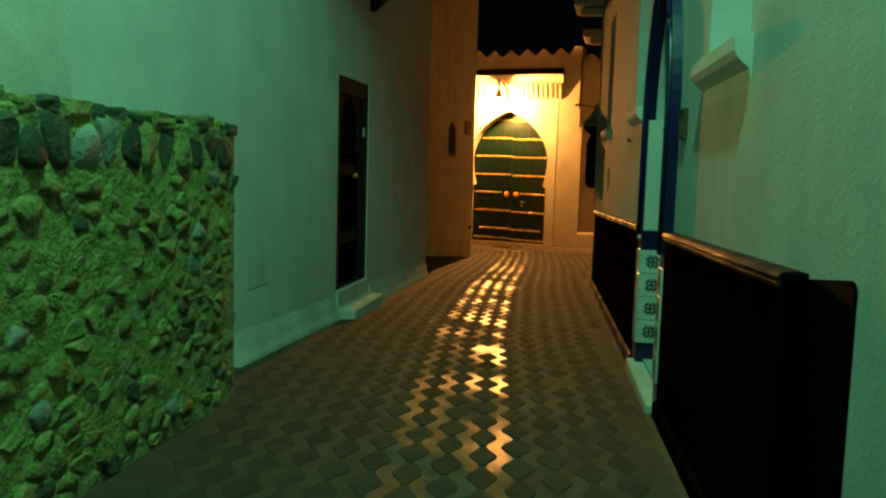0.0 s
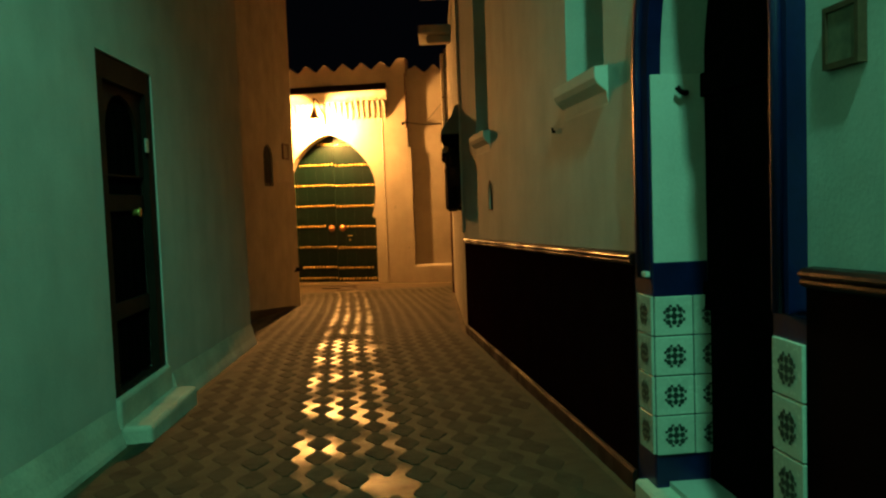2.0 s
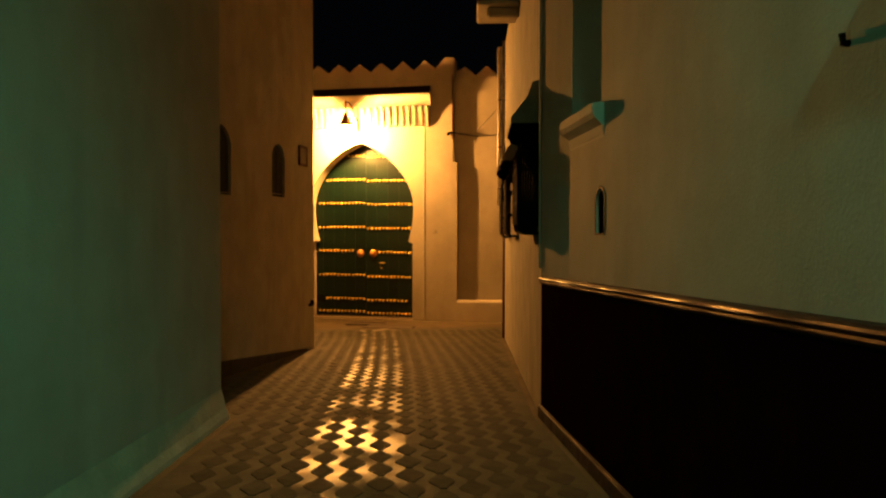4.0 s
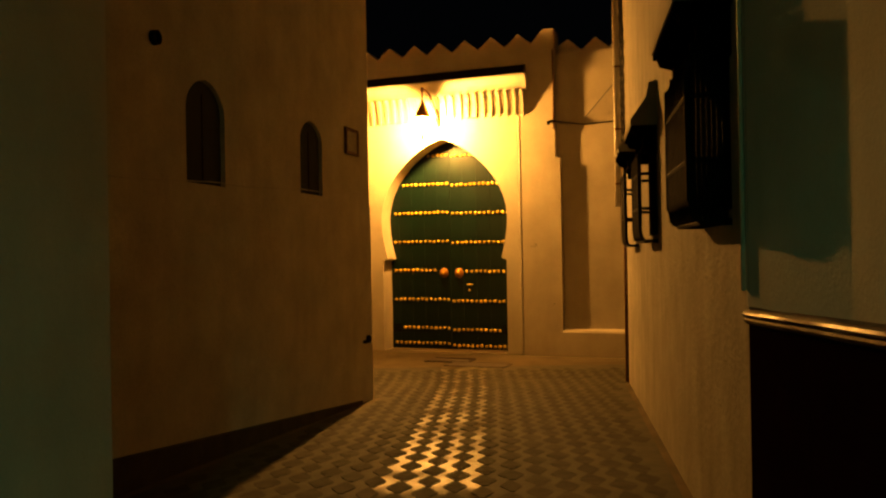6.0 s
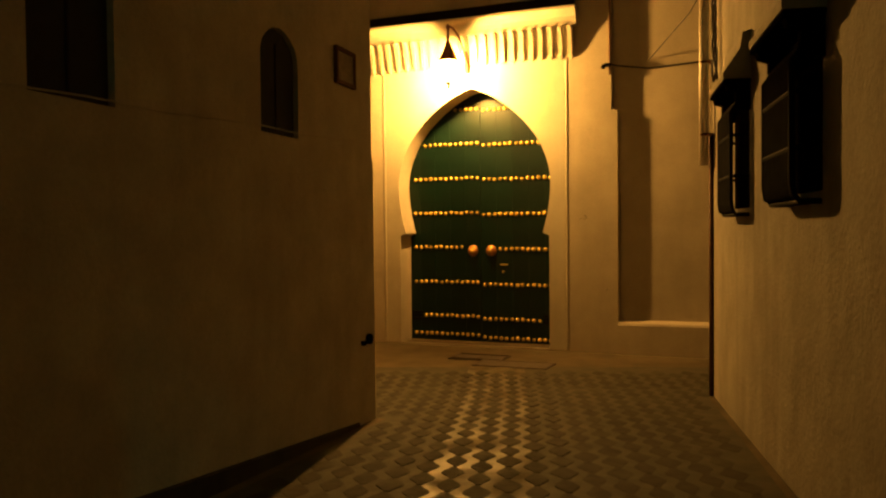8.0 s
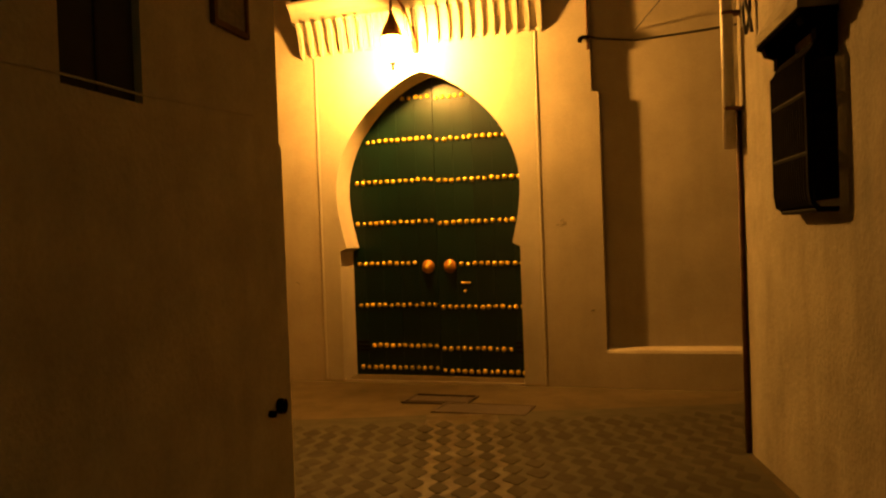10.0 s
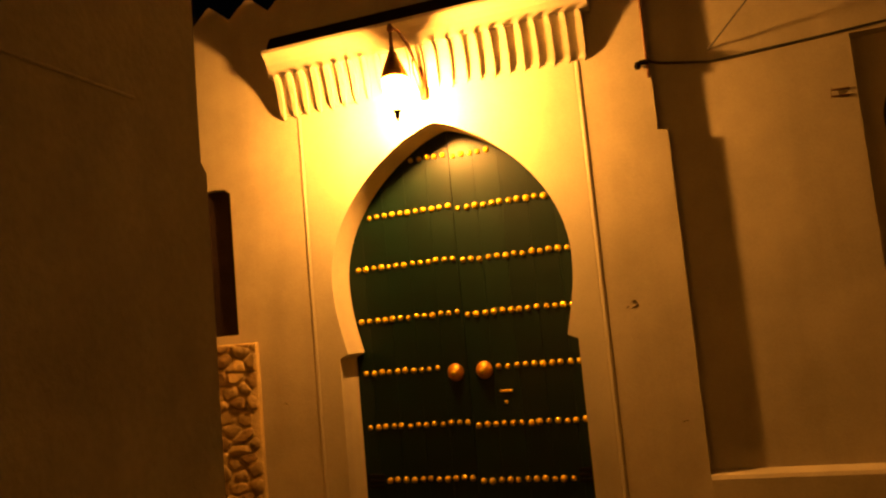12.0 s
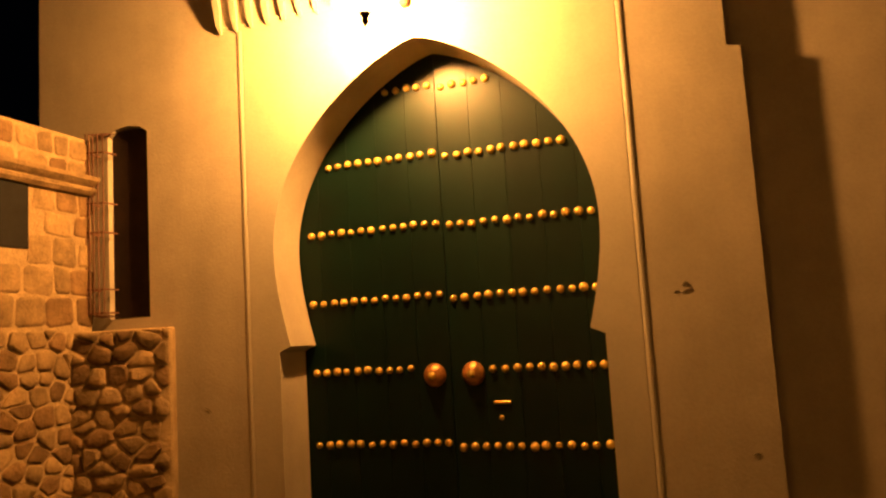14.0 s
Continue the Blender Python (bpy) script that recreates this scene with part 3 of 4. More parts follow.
def build_side_door():
    zf = right_floor(3.25)
    d = thing("door_2", RIGHT_NEAR, "dark wooden door in a deep blue-framed pointed arch", "door", kind="structure")
    inner = arch(DOOR_HALF, zf + 0.10, 2.50, 3.38, mid=DOOR_MID, p=1.8, q=0.7)
    outer = arch(DOOR_HALF + 0.145, zf + 0.98, 2.52, 3.60, mid=DOOR_MID + 0.045, p=1.8, q=0.7)
    band = slab(outer[1:-1] + [(DOOR_MID - 0.60, zf + 0.98), (DOOR_MID - DOOR_HALF, zf + 0.98)] + inner[1:-1][::-1] + [(DOOR_MID + DOOR_HALF, zf + 0.98), (DOOR_MID + 0.69, zf + 0.98)], [], -0.0595, 0.0)
    part("frame", band, BLUE, d, "blue gloss painted arched frame")
    bead = [(x, 0.004, z) for x, z in arch(DOOR_HALF + 0.075, zf + 0.98, 2.51, 3.49, mid=DOOR_MID + 0.02, p=1.8, q=0.7)]
    part("bead", tube(bead, 0.022, 6), BLUE, d, "", True)
    # painted base blocks beside the opening, and the band over the tiles
    for a, b in ((DOOR_MID - 0.69, DOOR_MID - DOOR_HALF + 0.0), (DOOR_MID + DOOR_HALF, DOOR_MID + 0.69 + 0.03)):
        part("base_block", box(a, b, -0.0595, -0.004, zf - 0.05, zf + 0.98, 0.004), BLUE, d)
    part("reveal", box(DOOR_MID + DOOR_HALF - 0.010, DOOR_MID + DOOR_HALF + 0.001, -0.245, -0.012, zf + 1.05, 2.50), PLASTER, d, "whitewashed reveal of the doorway")
    part("jamb_base", box(DOOR_MID + DOOR_HALF - 0.016, DOOR_MID + DOOR_HALF - 0.001, -0.245, -0.004, zf - 0.02, zf + 1.05, 0.003), BLUE, d, "blue painted foot of the reveal")
    me_t, me_i = mesh_of("tile", tile_mesh(), TILE), mesh_of("rosette", ink_mesh(), TILE_INK)
    turn = Matrix.Rotation(radians(90), 4, "Z")
    for k in range(4):
        z = zf + 0.22 + 0.0855 + 0.172 * k
        for depth in (-0.088, -0.26):
            t = share("tile", me_t, d, Matrix.Translation((DOOR_MID + DOOR_HALF - 0.024, depth, z)) @ turn)
            share("rosette", me_i, t, Matrix.Identity(4))
        for s in (DOOR_MID + DOOR_HALF + 0.068, DOOR_MID - DOOR_HALF - 0.10):
            t = share("tile", me_t, d, Matrix.Translation((s, 0.003, z)))
            share("rosette", me_i, t, Matrix.Identity(4))
    for i in range(5):
        a = DOOR_MID - 0.5 + 0.2 * i
        part("plank", box(a + 0.002, a + 0.198, -0.30, -0.25, zf + 0.06, 3.40, 0.004), BLACK_WOOD_AND_VOID, d)
    part("cross_rail", box(DOOR_MID - 0.49, DOOR_MID + 0.49, -0.248, -0.225, 1.5, 1.62, 0.006), BLACK_WOOD_AND_VOID, d)
    part("cross_rail", box(DOOR_MID - 0.49, DOOR_MID + 0.49, -0.248, -0.225, 2.4, 2.5, 0.006), BLACK_WOOD_AND_VOID, d)
    part("mail_slot", box(DOOR_MID + DOOR_HALF + 0.01, DOOR_MID + DOOR_HALF + 0.06, -0.0035, 0.02, zf + 0.985, zf + 1.01, 0.004), PVC, d)
    part("door_sill", box(DOOR_MID - 0.62, DOOR_MID + 0.62, -0.24, 0.05, zf - 0.06, zf + 0.075, 0.012), PLASTER_OLD, d, "pale stone sill step")
    hook = tube([(0, 0, 0), (-0.03, 0.0, 0.0), (-0.05, 0.03, 0.0), (-0.05, 0.05, 0.02)], 0.012, 6)
    part("door_stop", hook, IRON, d, "", True, Matrix.Translation((DOOR_MID + DOOR_HALF, -0.16, 2.42)))


build_side_door()


def build_house_windows():
    for a, b in WINDOWS:
        w = thing("window_1", RIGHT_NEAR, "small deep window with shut dark green shutters and a moulded sill", "window", kind="structure")
        sill = [(-0.0595, 2.46), (-0.06, 2.47), (-0.05, 2.53), (-0.005, 2.57), (0.01, 2.60), (0.01, 2.655), (-0.0595, 2.66)]
        part("window_sill", sweep(sill, (a, 0, 0), (b, 0, 0)), PLASTER, w)
        mid = (a + b) / 2
        for x0, x1 in ((a + 0.065, mid - 0.003), (mid + 0.003, b - 0.065)):
            sh = part("shutter", box(x0, x1, -0.40, -0.36, 2.662, 4.095, 0.005), ROOF_TILE, w, "dark green painted shutter")
            for k in range(8):
                part("slat", box(x0 + 0.04, x1 - 0.04, -0.358, -0.345, 2.72 + k * 0.17, 2.82 + k * 0.17, 0.004), ROOF_TILE, sh)


build_house_windows()


def build_right_details():
    p = thing("wall_plaque", RIGHT_NEAR @ Matrix.Translation((2.45, -0.06, 2.40)), "dark square ceramic plaque fixed on the wall", "plaque")
    part("plate", box(-0.07, 0.07, 0.0, 0.02, -0.075, 0.075, 0.005), PLAQUE, p)
    part("rim", slab(rect(-0.078, 0.078, -0.083, 0.083), [rect(-0.062, 0.062, -0.067, 0.067)], 0.001, 0.027), RUST, p)
    q = thing("wall_bracket", RIGHT_NEAR @ Matrix.Translation((5.55, -0.06, 2.42)), "small dark iron spike in the plaster", "bracket")
    part("spike", tube([(0, -0.01, 0), (0, 0.018, 0.0), (0, 0.02, 0.025)], 0.011, 6), IRON, q)
    s = thing("slit_window", RIGHT_NEAR, "small arched slit window with a worn brown rim", "window", kind="structure")
    lip = arch(0.095, 1.90, 2.08, 2.17, steps=5, mid=8.12)
    out = arch(0.108, 1.89, 2.085, 2.185, steps=5, mid=8.12)
    # black board added in place of the shaded depth of the slit
    part("board", box(8.02, 8.22, -0.11, -0.075, 1.89, 2.18, 0.003), BLACK_WOOD_AND_VOID, s)
    part("surround", slab(out, [lip], -0.0585, -0.054), RUST, s)


build_right_details()


# ---------------- barred windows on the corner house ----------------
def barred_window(s0, s1, z0, z1, out):
    g = thing("window_grille", RIGHT_FAR, "black wrought-iron window grille bowed out from the wall", "grille", group="barred windows")
    n = 17
    for i in range(n):
        x = s0 + (s1 - s0) * i / (n - 1)
        pts = [(x, -0.02, z1 - 0.02), (x, out * 0.7, z1 - 0.03), (x, out, z1 - 0.10), (x, out, z0 + 0.09), (x, out * 0.92, z0 + 0.03), (x, out * 0.7, z0), (x, -0.02, z0)]
        part("bar", tube(pts, 0.011 if 0 < i < n - 1 else 0.016, 6), IRON, g, "", True)
    for x in (s0, s1) if s0 < 1 else ():
        for k in range(1, 8):
            y = out * k / 8
            part("bar", tube([(x, y, z1 - 0.03), (x, y, z0 + 0.005)], 0.010, 6), IRON, g, "", True)
    for z in (z0, z0 + (z1 - z0) * 0.33, z0 + (z1 - z0) * 0.68):
        o = out * 0.72 if z == z0 else out
        part("rail", tube([(s0, -0.02, z), (s0, o, z), (s1, o, z), (s1, -0.02, z)], 0.014, 6), IRON, g)
    w = thing("window_2", RIGHT_FAR, "black-filled window opening behind iron bars", "window", kind="structure")
    # black boards added flush in the opening to stand in for its unlit interior
    part("shutter", box(s0 - 0.02, (s0 + s1) / 2 - 0.003, -0.05, 0.004, z0 + 0.05, z1 - 0.02, 0.004), BLACK_WOOD_AND_VOID, w)
    part("shutter", box((s0 + s1) / 2 + 0.003, s1 + 0.02, -0.05, 0.004, z0 + 0.05, z1 - 0.02, 0.004), BLACK_WOOD_AND_VOID, w)
    h = thing("window_hood", RIGHT_FAR, "steep plaster hood on stepped black timber brackets over a barred window", "hood", group="window hoods")
    a, b = s0 - 0.10, s1 + 0.10
    for x in (a + 0.03, b - 0.11):
        br = slab([(0.0, z1 - 0.10), (out * 0.45, z1 - 0.10), (out * 0.45, z1 - 0.04), (out * 0.8, z1 - 0.03), (out * 0.8, z1 + 0.03), (out + 0.03, z1 + 0.05), (out + 0.045, z1 + 0.09), (0.0, z1 + 0.09)], [], 0, 0.08)
        part("bracket", br, BLACK_WOOD_AND_VOID, h, "stepped black timber bracket", m=Matrix(((0, 1, 0, x), (1, 0, 0, 0), (0, 0, 1, 0), (0, 0, 0, 1))))
    part("board", box(a, b, 0.0, out + 0.06, z1 + 0.09, z1 + 0.12, 0.005), BLACK_WOOD_AND_VOID, h)
    roof = sweep([(0.0, z1 + 0.121), (out + 0.065, z1 + 0.121), (out + 0.068, z1 + 0.165), (out * 0.6, z1 + 0.34), (0.06, z1 + 0.45), (0.0, z1 + 0.47)], (a, 0, 0), (b, 0, 0))
    part("roof", roof, PLASTER_RIGHT, h)


for args in ((0.32, 1.05, 1.89, 2.66, 0.165), (3.38, 4.08, 1.84, 2.62, 0.135), (5.42, 6.06, 1.81, 2.66, 0.125)):
    barred_window(*args)


def build_right_far_details():
    e = thing("roof_eave", RIGHT_FAR, "projecting plaster eave slab high on the wall", "eave", group="eaves")
    part("slab", box(0.1, 0.9, 0.0, 0.44, 4.50, 4.63, 0.02), PLASTER_OLD, e)
    part("bracket", box(0.2, 0.32, 0.0, 0.34, 4.38, 4.498, 0.02), PLASTER_OLD, e)
    e2 = thing("roof_eave", RIGHT_FAR, "projecting plaster eave slab high on the wall", "eave", group="eaves")
    part("slab", box(3.2, 4.1, 0.0, 0.50, 4.56, 4.70, 0.02), PLASTER_OLD, e2)
    part("bracket", box(3.3, 3.42, 0.0, 0.38, 4.44, 4.558, 0.02), PLASTER_OLD, e2)
    c = thing("corner_pipe", RIGHT_FAR, "white painted conduit clipped to the house corner", "pipe")
    part("pipe", tube([(7.42, 0.09, 5.0), (7.42, 0.09, 3.2), (7.44, 0.09, 2.32)], 0.046, 10), PVC, c, "", True)
    for z in (2.6, 3.3, 4.1):
        part("clip", box(7.37, 7.47, -0.002, 0.13, z, z + 0.025, 0.004), RUST, c)
    d = thing("drain_pipe", RIGHT_FAR, "thin brown pipe down the house corner", "pipe")
    part("pipe", tube([(7.46, 0.02, 2.6), (7.46, 0.02, 0.02)], 0.022, 8), RUST, d, "", True)
    k = thing("cable_bundle", RIGHT_FAR, "twisted bundle of black cables along the wall", "cable")
    rng = random.Random(9)
    for j in range(3):
        pts = []
        for i in range(26):
            t = i / 25
            s = 7.1 - 0.15 * t + 0.03 * math.sin(9 * t + j * 2)
            pts.append((s, 0.05 + 0.02 * math.cos(20 * t + 2 * j), 5.05 - 2.0 * t + rng.uniform(-0.01, 0.01)))
        part("cable", tube(pts, 0.012, 5), CABLE, k, "", True)
    # thin tube added to draw the bright edge that light picks out here
    pp = thing("lit_edge_tube", RIGHT_FAR, "thin pale tube drawing the lit edge at the wall end", "pipe")
    part("pipe", tube([(0.03, 0.012, 1.62), (0.03, 0.012, 4.9)], 0.009, 6), PVC, pp, "", True)


build_right_far_details()


# ---------------- left side things ----------------
def build_left_door():
    a, b, z0, z1 = LEFT_DOOR
    d = thing("door_3", LEFT_NEAR, "old dark wooden house door with a small arched wicket", "door", kind="structure")
    part("frame", slab([(a + 0.002, z0), (b - 0.002, z0), (b - 0.002, z1 - 0.002), (a + 0.002, z1 - 0.002)], [rect(a + 0.13, b - 0.13, z0 + 0.02, z1 - 0.16)], 0.012, 0.074), WOOD_DARK, d, "heavy dark timber door frame")
    n = 5
    w = (b - a - 0.26) / n
    for i in range(n):
        part("plank", box(a + 0.13 + i * w + 0.002, a + 0.13 + (i + 1) * w - 0.002, 0.075, 0.12, z0 + 0.03, z1 - 0.17, 0.004), BLACK_WOOD_AND_VOID, d)
    mid = (a + b) / 2
    wicket = slab(rect(a + 0.135, b - 0.135, z1 - 0.75, z1 - 0.165), [arch(0.30, z1 - 0.74, z1 - 0.46, z1 - 0.21, steps=8, mid=mid)], 0.05, 0.074)
    part("arched_head", wicket, WOOD_DARK, d)
    for z in (z0 + 0.45, z0 + 1.15):
        part("cross_rail", box(a + 0.14, b - 0.14, 0.056, 0.074, z, z + 0.11, 0.006), WOOD_DARK, d)
    part("number_plate", box(b - 0.20, b - 0.14, 0.0, 0.013, 2.42, 2.52, 0.004), TILE, d, "small pale enamel number plate")
    part("knocker", lathe([(0.03, 0), (0.02, 0.03), (0.035, 0.05)], 10), BRASS, d, "", True, Matrix.Translation((mid + 0.2, 0.074, 2.0)) @ Matrix.Rotation(radians(90), 4, "X"))


build_left_door()


def build_left_details():
    f = floor_z
    y = lambda s: 5.55 + s * 0.9943
    pl = [(0.0005, -0.08), (0.0005, 0.24), (-0.008, 0.21), (-0.022, 0.16), (-0.038, 0.09), (-0.06, 0.03), (-0.075, -0.08)]
    for s0, s1 in ((0.75, 3.02), (4.25, 7.385)):
        b = part("baseboard", sweep(pl, (s0, 0, f(y(s0))), (s1, 0, f(y(s1)))), PLASTER_OLD, m=LEFT_NEAR)
        tagged(b, "rounded whitewashed plaster plinth along the wall foot", "plinth", kind="structure")
    z = f(8.65)
    st = thing("door_step", LEFT_NEAR, "two low whitewashed steps under the house door", "step", kind="structure")
    part("lower_step", box(3.08, 4.18, -0.20, -0.0005, f(9.7) - 0.05, z + 0.11, 0.03, segs=3), PLASTER_OLD, st)
    part("upper_step", box(3.07, 4.145, -0.03, 0.075, z + 0.08, 0.862, 0.02, segs=2), PLASTER_OLD, st)
    hb = thing("meter_hatch", LEFT_NEAR, "small plastered meter hatch set in the wall", "hatch")
    part("cover", box(0.985, 1.375, -0.004, 0.03, 1.175, 1.425, 0.004), PLASTER_OLD, hb)
    hd = thing("door_hood", LEFT_NEAR, "tiled timber hood high above the house door", "hood")
    part("board", box(3.25, 4.25, -0.30, -0.0005, 4.02, 4.06, 0.006), WOOD_DARK, hd)
    for s in (3.33, 4.1):
        br = slab([(0.0, 3.78), (0.05, 3.78), (0.27, 3.97), (0.27, 4.018), (0.0, 4.018)], [], 0, 0.06)
        part("bracket", br, WOOD_DARK, hd, "", m=Matrix(((0, 1, 0, s), (-1, 0, 0, 0), (0, 0, 1, 0), (0, 0, 0, 1))))
    part("roof", sweep([(-0.0005, 4.062), (-0.32, 4.062), (-0.31, 4.10), (-0.0005, 4.32)], (3.22, 0, 0), (4.28, 0, 0)), PLASTER, hd)
    for i in range(9):
        s = 3.28 + i * 0.1175
        part("roof_tile", tube([(s, -0.01, 4.33), (s, -0.33, 4.105)], 0.042, 8), ROOF_TILE, hd, "", True)
    # dark wedge put in for the shadow along the wall foot
    dark = sweep([(0.0, -0.1), (0.0, 0.30), (-0.012, 0.29), (-0.014, -0.1)], (0.0, 0, floor_z(13.0)), (5.6, 0, floor_z(18.4) - 0.27))
    tagged(part("baseboard", dark, FOOT_SHADE_CRACK, m=LEFT_FAR), "dark strip painted in for shade at the wall foot", "skirting", kind="structure")
    pil = box(-9.0, -1.2, -0.16, -0.0005, 2.2, 6.6, 0.02)
    tagged(part("wall_pier", pil, PLASTER_OLD, m=LEFT_NEAR), "shallow plaster pier above the rubble wall", "wall", kind="structure")
    # corner house
    for i, (s, w, zb, ap) in enumerate(((2.53, 0.26, 2.30, 3.06), (4.37, 0.25, 2.345, 3.04))):
        n = thing("niche_shutter", LEFT_FAR, "dull grey-green shutter filling an arched wall niche", "shutter")
        part("board", slab(arch(w - 0.004, zb + 0.004, zb + 0.52, ap - 0.006, mid=s, q=0.6), [], 0.035, 0.058), SHUTTER, n)
        part("seam", box(s - 0.008, s + 0.008, 0.028, 0.034, zb + 0.02, ap - 0.1, 0.002), WOOD_DARK, n)
    pq = thing("street_plaque", LEFT_FAR @ Matrix.Translation((5.38, 0, 2.97)), "small framed ceramic street plaque on the wall", "plaque")
    part("plate", box(-0.16, 0.16, -0.02, -0.001, -0.12, 0.12, 0.004), PLAQUE, pq)
    part("rim", slab(rect(-0.18, 0.18, -0.14, 0.14), [rect(-0.15, 0.15, -0.11, 0.11)], -0.03, -0.001), RUST, pq)
    lc = thing("painted_wall_cable", LEFT_FAR, "thin cable painted over along the plaster wall", "cable")
    run = [(0.6 + 0.5 * i, -0.005 - 0.002 * (i % 2), 2.245 + 0.018 * i + 0.008 * math.sin(2.1 * i)) for i in range(11)]
    part("cable", tube(run, 0.005, 6), PLASTER_OLD, lc, "", True)
    for s, z, r in ((1.91, 3.21, 0.05), (5.80, 0.82, 0.045), (5.68, 0.80, 0.02)):
        vp = thing("vent_pipe", LEFT_FAR @ Matrix.Translation((s, 0, z)), "short dark pipe end sticking out of the wall", "pipe end")
        part("pipe", lathe([(r, -0.01), (r, 0.035), (r * 0.75, 0.035), (r * 0.7, 0.0)], 12), IRON, vp, "", False, Matrix.Rotation(radians(90), 4, "X"))


build_left_details()


# ---------------- portal side details ----------------
def build_portal_details():
    p = thing("corner_cable_pipe", FACADE, "thin dark conduit with clamps up the portal edge", "pipe")
    part("pipe", tube([(2.0, -0.006, 5.1), (2.0, -0.006, 4.3), (2.0, -0.006, 3.78)], 0.012, 8), RUST, p, "", True)
    part("clamp", box(1.93, 2.025, -0.03, -0.001, 3.90, 3.94, 0.008), IRON, p)
    part("insulator", lathe([(0.02, 0), (0.03, 0.03), (0.018, 0.06)], 10), IRON, p, "", True, Matrix.Translation((1.92, -0.035, 3.86)))
    c = thing("wall_cable", FACADE, "sagging black cable strung across the recessed wall", "cable")
    part("cable", tube([(2.015, -0.012, 3.92), (2.10, 0.03, 3.90), (2.5, 0.078, 3.84), (2.85, 0.076, 3.855), (3.2, 0.078, 3.87), (4.2, 0.078, 3.92), (6.5, 0.078, 4.0)], 0.011, 6), CABLE, c, "", True)
    c2 = thing("wall_cable", FACADE, "thin slack black cable rising to the corner house", "cable")
    part("cable", tube([(2.5, 0.10, 3.95), (3.1, -0.6, 4.35), (3.7, -2.2, 4.7), (3.75, -3.4, 4.8)], 0.008, 5), CABLE, c2, "", True)
    st = thing("wall_staple", FACADE, "small rusty iron staple driven into the plaster", "staple")
    part("wire", tube([(3.52, 0.1, 3.415), (3.52, 0.078, 3.415), (3.39, 0.078, 3.42), (3.385, 0.078, 3.365), (3.51, 0.078, 3.36), (3.51, 0.1, 3.36)], 0.008, 6), RUST, st)
    rng = random.Random(17)
    for u, z, k in ((1.63, 1.85, 4), (-1.78, 1.2, 1), (1.9, 0.9, 1)):
        ch = thing("plaster_crack", FACADE, "short dark crack in the cream plaster", "crack", group="plaster cracks", kind="structure")
        face = -0.0015 if u < 2.1 else 0.1565
        for j in range(k):
            a, b, q = rng.uniform(-0.05, 0.05), rng.uniform(-0.05, 0.05), rng.uniform(-0.6, 0.6)
            w = rng.uniform(0.02, 0.06)
            part("crack", tube([(u + a, face + 0.001, z + b), (u + a + w * 0.5, face, z + b + w * q * 0.6 + 0.006), (u + a + w, face + 0.001, z + b + w * q)], 0.003, 4), FOOT_SHADE_CRACK, ch)
    for u, s in ((1.05, 0.45), (0.45, 0.33)):
        man = thing("drain_cover", FACADE @ Matrix.Translation((u, -1.35 if u > 0.6 else -0.95, 0)), "dark iron drain cover in the paving", "drain cover")
        z = 0.022
        part("plate", box(-s, s, -0.2 if u > 0.6 else -0.14, 0.2 if u > 0.6 else 0.14, z - 0.015, z + 0.006, 0.004), DRAIN, man)
        part("rim", slab(rect(-s - 0.03, s + 0.03, -0.23, 0.23), [rect(-s - 0.005, s + 0.005, -0.203, 0.203)], 0, 0.02), DRAIN, man, m=Matrix(((1, 0, 0, 0), (0, 0, 1, 0), (0, 1, 0, z - 0.012), (0, 0, 0, 1))))
    w = thing("window_3", FACADE, "narrow dark arched window with an iron cage grille", "window", kind="structure")
    # dark board added near the front to stand in for the shaded interior
    part("shutter", box(-2.635, -2.265, 0.05, 0.09, 1.955, 3.45, 0.004), WOOD_DARK, w)
    g = thing("window_grille", FACADE, "light iron cage grille over a narrow window", "grille")
    for u in (-2.71, -2.685, -2.655, -2.62, -2.58):
        part("bar", tube([(u, 0.01, 3.42), (u, -0.16 + 0.3 * (u + 2.70), 3.40), (u, -0.16 + 0.3 * (u + 2.70), 1.99), (u, 0.01, 1.97)], 0.006, 6), RUST, g, "", True)
    for z in (2.0, 2.18, 2.62, 2.85, 3.25):
        part("rail", tube([(-2.72, 0.01, z), (-2.71, -0.16, z), (-2.575, -0.12, z), (-2.565, 0.01, z)], 0.008, 6), RUST, g)


build_portal_details()


